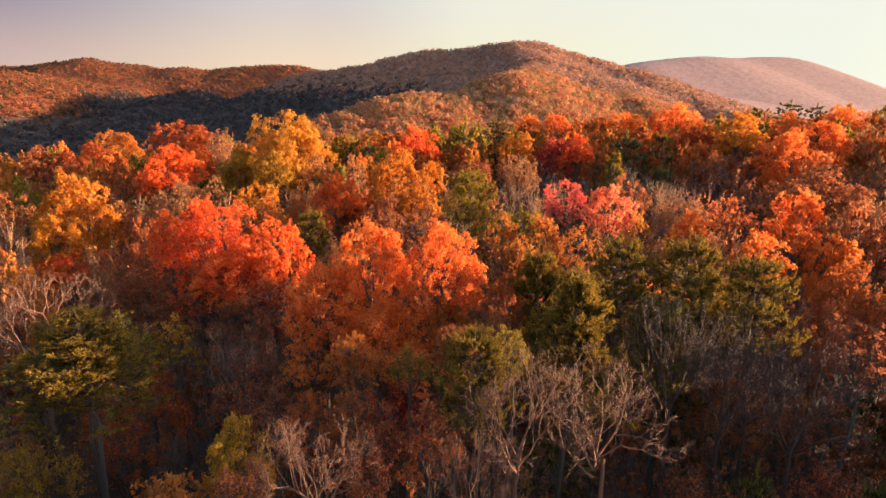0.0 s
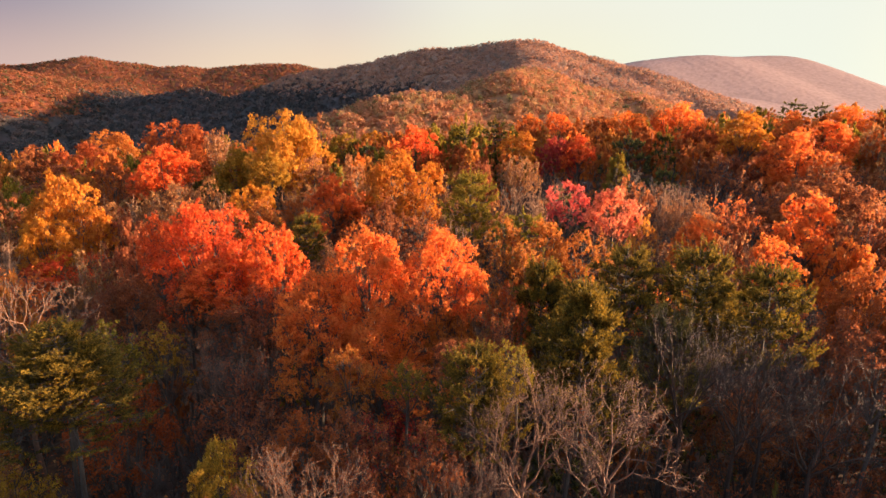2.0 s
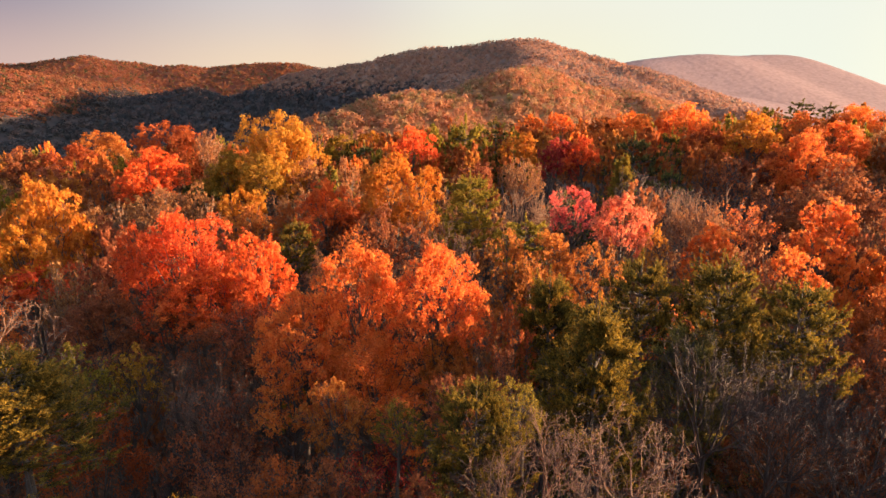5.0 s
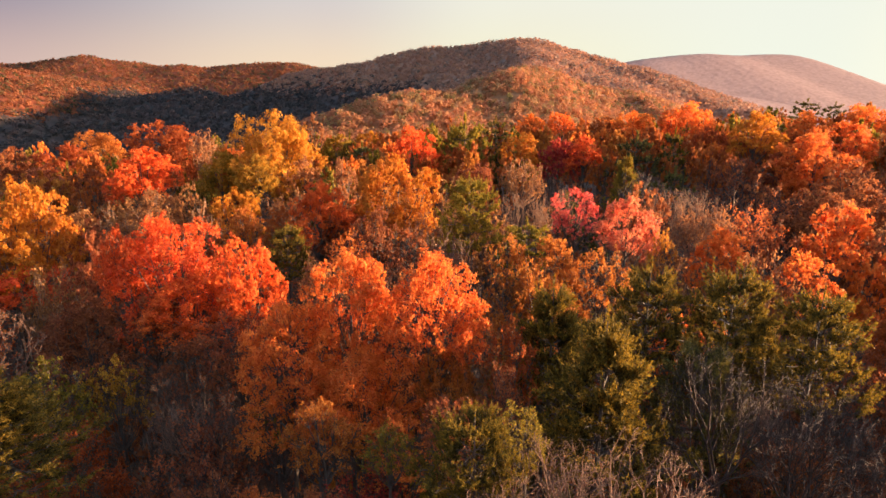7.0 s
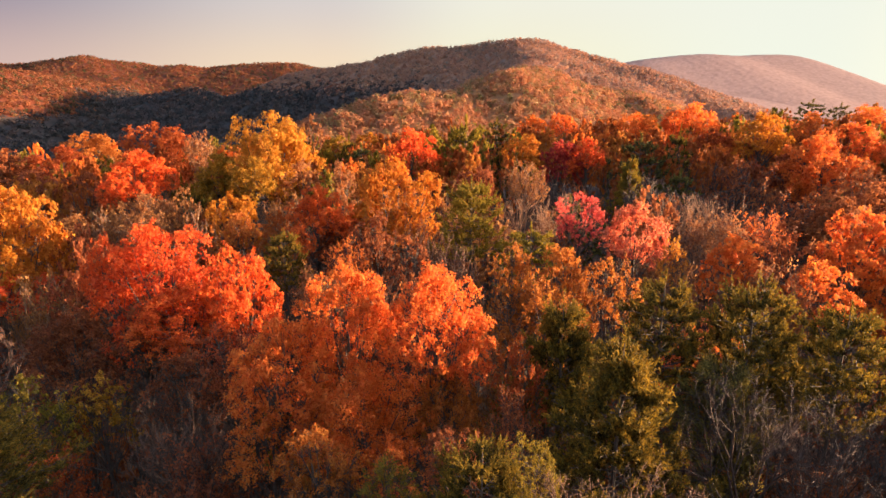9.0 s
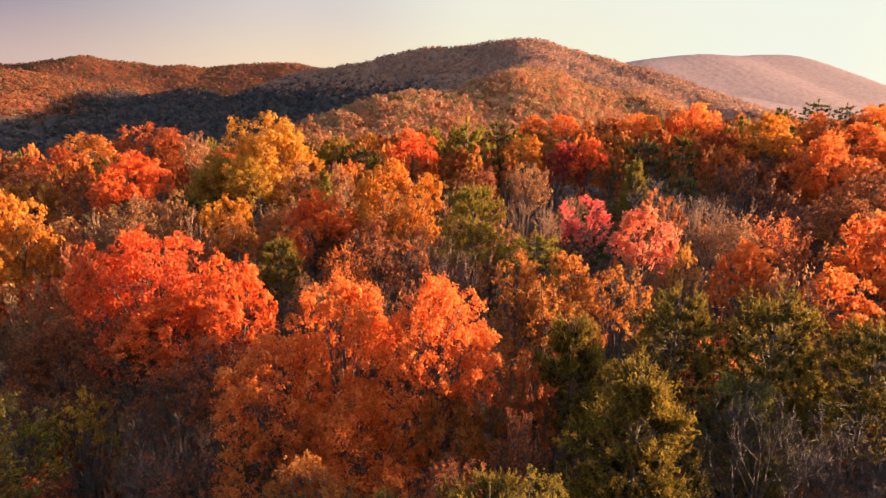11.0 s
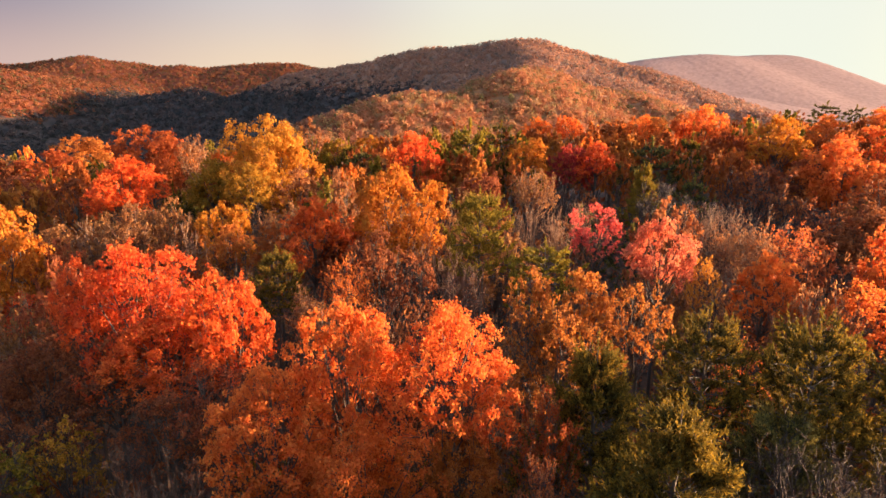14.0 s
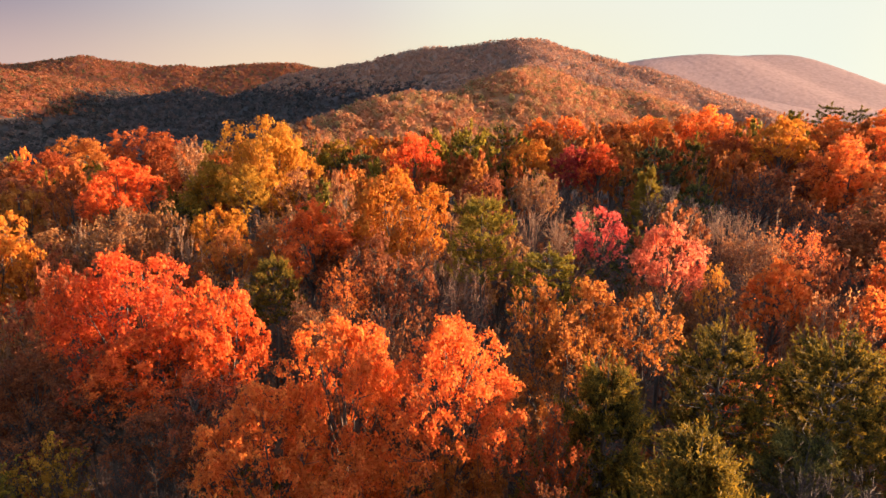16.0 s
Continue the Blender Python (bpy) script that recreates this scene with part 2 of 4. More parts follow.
# ---- the lie of the land: crests of the hills as (x, y, height), and how steeply they fall away ----
RIDGES = [
    (0.38, 20, [(-486, 880, 17.3), (-441, 850, 27.5), (-386, 820, 32.6), (-333, 795, 36.6), (-274, 760, 26.7), (-224, 790, 41.1), (-170, 820, 62.3), (-112, 840, 73.2), (-66, 850, 84.2), (-19, 860, 92.3), (52, 860, 100.0), (91, 860, 104.5),
                (126, 850, 103.5), (150, 830, 90.0), (189, 800, 79.7), (222, 760, 66.1), (245, 720, 52.3), (264, 680, 38.4), (291, 600, 17.5)]),
    (0.45, 15, [(-76, 360, 1.2), (-73, 390, 5.9), (-66, 420, 17.7), (-41, 450, 28.0), (-10, 470, 29.9), (15, 490, 30.7), (38, 510, 36.1), (63, 540, 44.2)]),
    (0.38, 15, [(63, 540, 44.2), (87, 600, 52.5), (107, 700, 73.0), (108, 800, 90.0)]),
    (0.50, 20, [(63, 540, 44.2), (89, 545, 30.2), (110, 545, 17.9), (130, 540, 8.1), (169, 530, -1.4)]),
    (0.45, 25, [(130, 830, 90.0), (148, 740, 66.2), (167, 650, 43.5), (181, 560, 25.4), (186, 500, 13.7)]),
    (0.42, 20, [(-600, 640, 40.0), (-560, 690, 56.5), (-531, 732, 57.2), (-544, 812, 58.0), (-549, 891, 55.6), (-545, 969, 50.7), (-542, 1048, 44.4), (-539, 1114, 36.6), (-537, 1179, 15.8)]),
    (0.35, 30, [(-1222, 1267, 80.5), (-1022, 1242, 84.9), (-886, 1216, 92.5), (-809, 1204, 92.5), (-733, 1191, 103.3), (-700, 1191, 105.8), (-653, 1204, 98.2), (-627, 1242, 96.3), (-594, 1267, 82.3), (-536, 1267, 77.2)]),
    (0.40, 25, [(-619, 1167, 72.4), (-578, 1210, 85.0), (-522, 1223, 90.3), (-461, 1223, 80.9), (-397, 1167, 59.8)]),
    (0.35, 30, [(-518, 1227, 82.2), (-495, 1285, 88.9), (-411, 1285, 97.6), (-316, 1285, 98.2), (-263, 1262, 86.5), (-188, 1227, 67.9)]),
    (0.43, 50, [(353, 1750, 99.0), (561, 1850, 132.9), (681, 1950, 152.5), (888, 2100, 175.3), (1077, 2250, 180.2), (1250, 2380, 193.4), (1429, 2500, 197.5), (1600, 2640, 176.0), (1780, 2740, 128.0), (2020, 2840, 62.0), (2300, 2950, 0.0)]),
    (0.30, 35, [(351, 1150, 52.9), (477, 1250, 41.8), (605, 1350, 35.8), (731, 1420, 26.0), (863, 1480, 7.1)]),
]


def rounded(crest, parts=5):
    """The same crest drawn as a smooth curve."""
    p = np.array([crest[0], *crest, crest[-1]], float)
    t = (np.arange(parts) / parts)[:, None]
    bits = [0.5 * (2 * b + (c - a) * t + (2 * a - 5 * b + 4 * c - d) * t ** 2 + (3 * b - a - 3 * c + d) * t ** 3) for a, b, c, d in zip(p, p[1:], p[2:], p[3:])]
    return [tuple(q) for q in np.concatenate(bits)] + [tuple(p[-1])]


RIDGES = [(fall, soft, rounded(crest) if soft == 50 else crest) for fall, soft, crest in RIDGES]


def knoll(x, y):
    """The wooded rise under the camera."""
    g = 4.0 + 0.05 * np.clip(y, -60, 130) + 0.0004 * np.clip(x, -120, 120) * np.clip(y, 0, 130)
    r = np.hypot(np.clip(y - 120, 0, None), 0.5 * np.clip(np.abs(x) - 150, 0, None))
    return g - 0.17 * r * r / (r + 40)


def ridge(x, y, fall, soft, crest):
    best = np.full(x.shape, -1e9)
    for (ax, ay, az), (bx, by, bz) in zip(crest, crest[1:]):
        dx, dy = bx - ax, by - ay
        s = np.clip(((x - ax) * dx + (y - ay) * dy) / (dx * dx + dy * dy), 0, 1)
        d = np.hypot(x - ax - s * dx, y - ay - s * dy)
        best = np.maximum(best, az + s * (bz - az) - fall * (np.sqrt(d * d + soft * soft) - soft))
    return best


def land(x, y):
    """Height of the ground, for arrays."""
    x, y = np.asarray(x, float), np.asarray(y, float)
    h = np.maximum(knoll(x, y), -16.0)
    for fall, soft, crest in RIDGES:
        e = ridge(x, y, fall, soft, crest)
        k = 5.0
        top = np.maximum(h, e)
        h = top + k * np.log1p(np.exp(-np.abs(h - e) / k)) * (np.abs(h - e) < 60) * np.clip((np.minimum(h, e) + 10) / 12, 0, 1)
    far = np.clip((np.hypot(x, y) - 180) / 300, 0, 1) * np.clip((1500 - np.hypot(x, y)) / 400, 0, 1)
    gully = np.sin(x * 0.045 + 1.7 * np.sin(y * 0.011)) * np.sin(y * 0.028 + 0.8 * np.sin(x * 0.017))
    west = np.clip((-x / np.maximum(y, 1) - 0.33) / 0.2, 0, 1)
    return h + far * ((1.8 + 2.4 * west) * gully + 0.9 * np.sin(x * 0.11 + y * 0.07) * np.sin(y * 0.09 - x * 0.05))


def height(x, y):
    return float(land(np.array([x]), np.array([y]))[0])


def mesh_of(name, verts, faces, mat=None, smooth=False):
    me = bpy.data.meshes.new(name)
    faces = np.asarray(faces, dtype=np.int32)
    k = faces.shape[1]
    me.vertices.add(len(verts))
    me.vertices.foreach_set("co", np.asarray(verts, dtype=np.float32).ravel())
    me.loops.add(faces.size)
    me.loops.foreach_set("vertex_index", faces.ravel())
    me.polygons.add(len(faces))
    me.polygons.foreach_set("loop_start", np.arange(0, faces.size, k, dtype=np.int32))
    me.update(calc_edges=True)
    if smooth:
        me.polygons.foreach_set("use_smooth", np.ones(len(faces), dtype=bool))
    if mat:
        me.materials.append(mat)
    me.validate()
    return me


def ground():
    """One sheet out to the horizon, finer towards the hills in front."""
    rings = 150
    radii = np.concatenate([[0], 4 * (4900 / 4) ** (np.arange(rings) / (rings - 1))])
    turns = np.concatenate([np.linspace(-48, 48, 150), np.linspace(48, 312, 60)[1:-1]])
    a = np.radians(turns)
    r, t = np.meshgrid(radii[1:], a, indexing="ij")
    x, y = (r * np.sin(t)).ravel(), (r * np.cos(t)).ravel()
    x, y = np.append(x, 0), np.append(y, 0)
    verts = np.column_stack([x, y, land(x, y)])
    n, m = rings, len(a)
    i, j = np.meshgrid(np.arange(n - 1), np.arange(m), indexing="ij")
    k = (j + 1) % m
    quads = np.stack([i * m + j, (i + 1) * m + j, (i + 1) * m + k, i * m + k], -1).reshape(-1, 4)
    me = mesh_of("ground", verts, quads[:, ::-1], LITTER, True)
    bm = bmesh.new()
    bm.from_mesh(me)
    bm.verts.ensure_lookup_table()
    c = bm.verts[len(verts) - 1]
    for q in range(m):
        bm.faces.new((c, bm.verts[(q + 1) % m], bm.verts[q]))
    bmesh.ops.recalc_face_normals(bm, faces=bm.faces)
    bm.to_mesh(me)
    bm.free()
    tagged(new("ground", me), "forest floor of brown fallen leaves rolling up into hills", "ground", kind="structure")


ground()


# ---- how trees grow ----
def unit(v):
    return v / np.maximum(np.linalg.norm(v, axis=-1, keepdims=True), 1e-9)


def leaf_faces(rng, at, out, length, width, wild=0.48):
    """Folded diamond leaves at the places given, facing roughly outwards."""
    n = len(at)
    nor = unit(out + wild * rng.normal(size=(n, 3)))
    u = unit(np.cross(nor, rng.normal(size=(n, 3))))
    v = np.cross(nor, u)
    ln = (length * rng.uniform(0.6, 1.4, n))[:, None]
    wd = (width * rng.uniform(0.6, 1.4, n))[:, None]
    fold = nor * wd * 0.25
    verts = np.stack([at - u * ln / 2, at - v * wd / 2 + fold, at + u * ln / 2, at + v * wd / 2 + fold], 1).reshape(-1, 3)
    return verts, np.arange(4 * n).reshape(-1, 4)


def small_leaves(rng, at, out, length, width, wild=0.48):
    """Pointed leaves of three corners, for crowns further off."""
    n = len(at)
    nor = unit(out + wild * rng.normal(size=(n, 3)))
    u = unit(np.cross(nor, rng.normal(size=(n, 3))))
    v = np.cross(nor, u)
    ln = (length * rng.uniform(0.6, 1.4, n))[:, None]
    wd = (width * rng.uniform(0.6, 1.4, n))[:, None]
    verts = np.stack([at - u * ln / 2 - v * wd / 2, at - u * ln * 0.35 + v * wd / 2, at + u * ln / 2 + v * wd * 0.1], 1).reshape(-1, 3)
    return verts, np.arange(3 * n).reshape(-1, 3)


def tubes(p0, p1, r0, r1, sides):
    """Tapered limbs from p0 to p1."""
    d = unit(p1 - p0)
    ref = np.where(np.abs(d[:, 2:3]) > 0.9, np.array([[1.0, 0, 0]]), np.array([[0, 0, 1.0]]))
    u = unit(np.cross(d, ref))
    v = np.cross(d, u)
    a = np.arange(sides) * 2 * math.pi / sides
    ring = u[:, None] * np.cos(a)[None, :, None] + v[:, None] * np.sin(a)[None, :, None]
    lo, hi = p0[:, None] + ring * r0[:, None, None], p1[:, None] + ring * r1[:, None, None]
    verts = np.concatenate([lo, hi], 1).reshape(-1, 3)
    base = np.arange(len(p0))[:, None] * 2 * sides
    k = np.arange(sides)
    quad = np.stack([k, (k + 1) % sides, (k + 1) % sides + sides, k + sides], -1)
    return verts, (base[:, :, None] + quad[None]).reshape(-1, 4)


def spikes(p0, p1, r):
    """Thin twigs of three sides that run out to a point."""
    d = unit(p1 - p0)
    u = unit(np.cross(d, np.array([[0.3, 0.2, 1.0]])))
    v = np.cross(d, u)
    r = r[:, None]
    verts = np.stack([p0 + u * r, p0 - u * r / 2 + v * r * 0.87, p0 - u * r / 2 - v * r * 0.87, p1], 1).reshape(-1, 3)
    base = np.arange(len(p0))[:, None, None] * 4
    return verts, (base + np.array([[0, 1, 3], [1, 2, 3], [2, 0, 3]])[None]).reshape(-1, 3)


def join(pieces):
    verts, faces, n = [], [], 0
    mixed = any(f.shape[1] == 3 for v, f in pieces)
    for v, f in pieces:
        verts.append(v)
        if mixed and f.shape[1] == 4:
            f = np.concatenate([f[:, [0, 1, 2]], f[:, [0, 2, 3]]])
        faces.append(f + n)
        n += len(v)
    return np.concatenate(verts), np.concatenate(faces)


MESHES = {}


def trunk_mesh(v):
    """A trunk one metre tall, one metre thick at the foot: flared, slightly bent."""
    key = ("trunk", v)
    if key not in MESHES:
        rng = np.random.default_rng(900 + v)
        z = np.array([0, 0.03, 0.1, 0.3, 0.5, 0.7, 0.85, 1.0])
        rad = 0.5 * np.array([1.35, 1.1, 0.95, 0.85, 0.75, 0.65, 0.55, 0.42])
        bend = np.cumsum(rng.normal(size=(8, 2)) * 0.25, 0)
        bend -= bend[0]
        bend[1:3] *= 0.3
        p = np.column_stack([bend, z])
        a = np.arange(7) * 2 * math.pi / 7
        verts = np.concatenate([np.column_stack([p[i, 0] + rad[i] * np.cos(a), p[i, 1] + rad[i] * np.sin(a), np.full(7, p[i, 2])]) for i in range(8)])
        faces = [(i * 7 + k, i * 7 + (k + 1) % 7, (i + 1) * 7 + (k + 1) % 7, (i + 1) * 7 + k) for i in range(7) for k in range(7)]
        MESHES[key] = mesh_of("trunk", verts, faces, None, True)
    return MESHES[key]


# leaves in a crown, their length and width, by how close the tree stands
FINENESS = {"close": (21000, 0.138, 0.08), "near": (11500, 0.185, 0.106), "branchy": (9000, 0.20, 0.15), "mid": (9500, 0.23, 0.185), "far": (7600, 0.25, 0.205), "remote": (5200, 0.30, 0.25), "filler": (2000, 0.45, 0.38), "under": (4200, 0.30, 0.25), "low": (1100, 0.42, 0.35), "rough": (500, 0.95, 0.75)}
WIDE, TALL = 8.0, 6.5          # size of the crowns as first built


def broadleaf_meshes(fine, v, full=1.0, size=1.0):
    """Limbs and leaves of a rounded crown made of many billowing sprays."""
    key = ("broadleaf", fine, v, full, size)
    if key in MESHES:
        return MESHES[key]
    rng = np.random.default_rng(100 + v * 7)
    count, ln, wd = FINENESS[fine]
    # a crown that is to be enlarged carries more and smaller leaves
    count, ln, wd = int(count * full * size ** 1.7), ln / size, wd / size
    lobes, rad = [], []
    n = 24
    for i in range(n):
        up = 1 - 1.5 * (i + 0.5) / n + rng.normal() * 0.08
        a = i * 2.39996 + rng.normal() * 0.35
        flat = math.sqrt(max(0.0, 1 - up * up))
        k = rng.uniform(0.52, 0.86)
        r = rng.uniform(0.75, 1.35) * (1 if up > -0.1 else 0.8)
        lobes.append((math.cos(a) * flat * k * WIDE / 2, math.sin(a) * flat * k * WIDE / 2, TALL * 0.47 + up * TALL * 0.5 * k + (0.35 if up > 0.5 else 0)))
        rad.append(r)
    lobes, rad = np.array(lobes), np.array(rad)
    sprays = count // 11
    # every billow carries smaller tufts, and every tuft its sprays
    tufts = n * 15
    home = rng.choice(n, tufts, p=rad ** 2 / (rad ** 2).sum())
    lead = unit(rng.normal(size=(tufts, 3)) + np.array([0, 0, 0.35]))
    tuft = lobes[home] + lead * (rad[home] * rng.uniform(0.55, 1.0, tufts))[:, None] * np.array([1, 1, 0.85])
    big = rng.uniform(0.26, 0.55, tufts)
    pick = rng.choice(tufts, sprays, p=big ** 2 / (big ** 2).sum())
    way = unit(rng.normal(size=(sprays, 3)) + lead[pick] * 0.9 + np.array([0, 0, 0.3]))
    spot = tuft[pick] + way * (big[pick] * rng.uniform(0.5, 1.1, sprays))[:, None]
    at = np.repeat(spot, 11, 0) + rng.normal(size=(sprays * 11, 3)) * 0.12 * np.array([1, 1, 0.75])
    at[:, 2] -= np.repeat(rng.uniform(0, 0.12, sprays), 11)
    out = np.repeat(way, 11, 0)
    kind_of_leaf = leaf_faces if fine in ("close", "near") else small_leaves
    leaves = mesh_of("crown", *kind_of_leaf(rng, at, out, ln, wd))
    # a stem that forks to every billow
    fork = np.array([[0, 0, -0.6], [0.1, -0.1, 1.2], [-0.1, 0.15, 2.4], [0.05, 0.0, 3.6]])
    pieces = [tubes(fork[:-1], fork[1:], np.array([0.15, 0.12, 0.09]), np.array([0.12, 0.09, 0.06]), 5)]
    foot = fork[np.clip((lobes[:, 2] / TALL * 3.2).astype(int) - 1, 0, 3)]
    bow = (foot + lobes) / 2 + np.array([0, 0, -0.25]) + rng.normal(size=lobes.shape) * 0.15
    w = np.full(n, 0.055)
    pieces += [tubes(foot, bow, w, w * 0.7, 4), tubes(bow, lobes, w * 0.7, w * 0.4, 4)]
    kids = 5 if full == 1 else 12
    tips = np.repeat(lobes, kids, 0) + unit(rng.normal(size=(n * kids, 3)) + np.array([0, 0, 0.4])) * np.repeat(rad, kids)[:, None] * 0.9
    if fine in ("close", "near", "mid"):
        w = np.full(n * kids, 0.02)
        pieces.append(tubes(np.repeat(bow * 0.3 + lobes * 0.7, kids, 0), tips, w, w * 0.4, 3))
    limbs = mesh_of("branchwork", *join(pieces))
    MESHES[key] = (limbs, leaves)
    return MESHES[key]


def dome(p):
    """Draw in what sticks out of a rounded crown."""
    c = np.array([0, 0, 0.4 * TALL])
    q = (p - c) / np.array([WIDE / 2, WIDE / 2, 0.6 * TALL])
    rho = np.linalg.norm(q, axis=1)
    pull = np.where((rho > 1) & (p[:, 2] > 0.5), np.maximum(rho, 1) ** -0.45, 1.0)
    return c + (p - c) * pull[:, None]


def fan_of_limbs(rng, stems, radius, twigs):
    """Stems that rise from one foot and fork again and again, straight and steep, into a brush of fine twigs. Returns mesh pieces and the twigs' tips."""
    a = np.arange(stems) * 2.39996 + rng.uniform(0, 0.9, stems)
    lean = 0.15 + np.sqrt((np.arange(stems) + rng.uniform(0.1, 0.9, stems)) / stems) * 1.25
    d = unit(np.column_stack([np.cos(a) * lean, np.sin(a) * lean, np.ones(stems)]))
    p = np.column_stack([np.cos(a) * 0.06, np.sin(a) * 0.06, rng.uniform(-0.7, 0.5, stems)])
    r, ln = np.full(stems, radius), rng.uniform(0.85, 1.15, stems) * TALL * 0.30
    pieces, tips = [], []
    for step, kids in enumerate((3, 3, 2, 3, 0)):
        # each limb in two slightly bent pieces
        mid = p + d * (ln * 0.5)[:, None]
        w = unit(d + rng.normal(size=d.shape) * 0.10 + np.array([0, 0, 0.07]))
        end = mid + w * (ln * 0.5)[:, None]
        sides = 5 if step == 0 else 4 if step == 1 else 3
        pieces += [tubes(p, mid, r, r * 0.84, sides), tubes(mid, end, r * 0.84, r * 0.66, sides)]
        # short side twigs along the upper limbs
        if step > 1:
            n = len(p) * twigs
            share = rng.uniform(0.1, 1.0, n)[:, None]
            foot = np.repeat(p, twigs, 0) * (1 - share) + np.repeat(end, twigs, 0) * share
            way = unit(np.repeat(w, twigs, 0) + rng.normal(size=(n, 3)) * 0.45 + np.array([0, 0, 0.05]))
            tip = foot + way * (rng.uniform(0.25, 0.75, n))[:, None]
            pieces.append(spikes(foot, tip, np.full(n, 0.0125)))
            tips.append(tip)
        if not kids:
            break
        n = len(p) * kids
        start = np.repeat(end, kids, 0)
        low = np.tile(np.arange(kids) == 2, len(p))
        start[low] = (np.repeat(mid, kids, 0) * 0.5 + start * 0.5)[low]
        pw = np.repeat(w, kids, 0)
        side = unit(np.cross(pw, rng.normal(size=pw.shape)))
        side[1::kids] = unit(side[1::kids] * 0.4 - side[0::kids])
        an = np.radians(rng.uniform(18, 42, n) + np.where(low, 14, 0))[:, None]
        d = unit(pw * np.cos(an) + side * np.sin(an) + np.array([0, 0, 0.06]))
        p, ln, r = start, np.repeat(ln, kids) * rng.uniform(0.58, 0.86, n), np.repeat(r, kids) * np.where(low, 0.48, 0.63)
    return pieces, np.concatenate(tips)


def bare_meshes(fine, v, leafy):
    """Limbs that fan out into fine twigs, with a few leaves left on the ends of some."""
    key = ("bare", fine, v, leafy)
    if key in MESHES:
        return MESHES[key]
    rng = np.random.default_rng(300 + v * 11 + int(leafy * 100))
    if fine in ("close", "near", "branchy"):
        pieces, ends = fan_of_limbs(rng, {"close": 6, "near": 6, "branchy": 5}[fine], 0.085 if fine == "branchy" else 0.07, {"close": 3, "near": 3, "branchy": 3}[fine])
        verts, faces = join(pieces)
        # fill the same room as the other crowns, and keep to a dome
        fit = np.array([1, 1, 0]) * (WIDE / 2 / np.quantile(np.hypot(ends[:, 0], ends[:, 1]), 0.9)) + np.array([0, 0, 1]) * (TALL / np.quantile(ends[:, 2], 0.9))
        verts, ends = dome(verts * fit), dome(ends * fit)
    else:
        # far enough off: limbs to every bough, and a haze of fine twigs about it
        n, twigs = {"mid": (18, 1500), "far": (16, 1000), "remote": (14, 600), "filler": (12, 480), "under": (12, 600), "low": (9, 220), "rough": (8, 90)}[fine]
        twigs = int(twigs * 0.62) if leafy else twigs
        fan = 3 if fine in ("low", "rough") else 7
        at = np.arange(n)
        up = 0.95 - 1.15 * (at + 0.5) / n + rng.normal(size=n) * 0.07
        a = at * 2.39996 + rng.normal(size=n) * 0.35
        flat = np.sqrt(np.clip(1 - up * up, 0, 1)) * rng.uniform(0.5, 0.8, n)
        bough = np.column_stack([np.cos(a) * flat * WIDE / 2, np.sin(a) * flat * WIDE / 2, TALL * (0.42 + 0.4 * up * rng.uniform(0.85, 1.05, n))])
        fork = np.column_stack([rng.normal(size=(n, 2)) * 0.12, np.clip(bough[:, 2] * 0.45 - 0.6, -0.6, 2.2)])
        bow = fork * 0.5 + bough * 0.5 + np.column_stack([bough[:, :2] * 0.12, np.full(n, -0.2)])
        w = np.full(n, 0.075)
        pieces = [tubes(fork, bow, w, w * 0.7, 3), tubes(bow, bough, w * 0.7, w * 0.35, 3)]
        # side limbs that fan out from each bough, and twigs along them
        arms = n * fan
        home = np.repeat(np.arange(n), fan)
        share = rng.uniform(0.1, 1.0, (arms, 1))
        root = bow[home] * (1 - share) + bough[home] * share
        lead = unit(rng.normal(size=(arms, 3)) + (bough - bow)[home] * 0.5 + np.array([0, 0, 0.55]))
        reach = rng.uniform(0.8, 1.7, arms)[:, None]
        pieces.append(tubes(root, root + lead * reach, np.full(arms, 0.034), np.full(arms, 0.014), 3))
        pick = rng.integers(0, arms, twigs)
        foot = root[pick] + lead[pick] * reach[pick] * rng.uniform(0.15, 1.0, twigs)[:, None]
        tip = foot + unit(lead[pick] * 0.7 + np.array([0, 0, 0.45]) + rng.normal(size=(twigs, 3)) * 0.55) * rng.uniform(0.35, 0.95, twigs)[:, None]
        pieces.append(spikes(foot, tip, np.full(twigs, {"mid": 0.022, "far": 0.029}.get(fine, 0.04))))
        verts, faces = join(pieces)
        ends = tip
    limbs = mesh_of("branchwork", verts, faces)
    leaves = None
    if leafy:
        count, ln, wd = FINENESS[fine]
        count, ln, wd = int(count * leafy * 1.2), ln * 0.72, wd * 0.72
        at = ends[rng.integers(0, len(ends), count)] + rng.normal(size=(count, 3)) * 0.11
        kind_of_leaf = leaf_faces if fine in ("close", "near") else small_leaves
        leaves = mesh_of("crown", *kind_of_leaf(rng, at, unit(rng.normal(size=(count, 3)) + np.array([0, 0, 0.4])), ln, wd))
    MESHES[key] = (limbs, leaves)
    return MESHES[key]


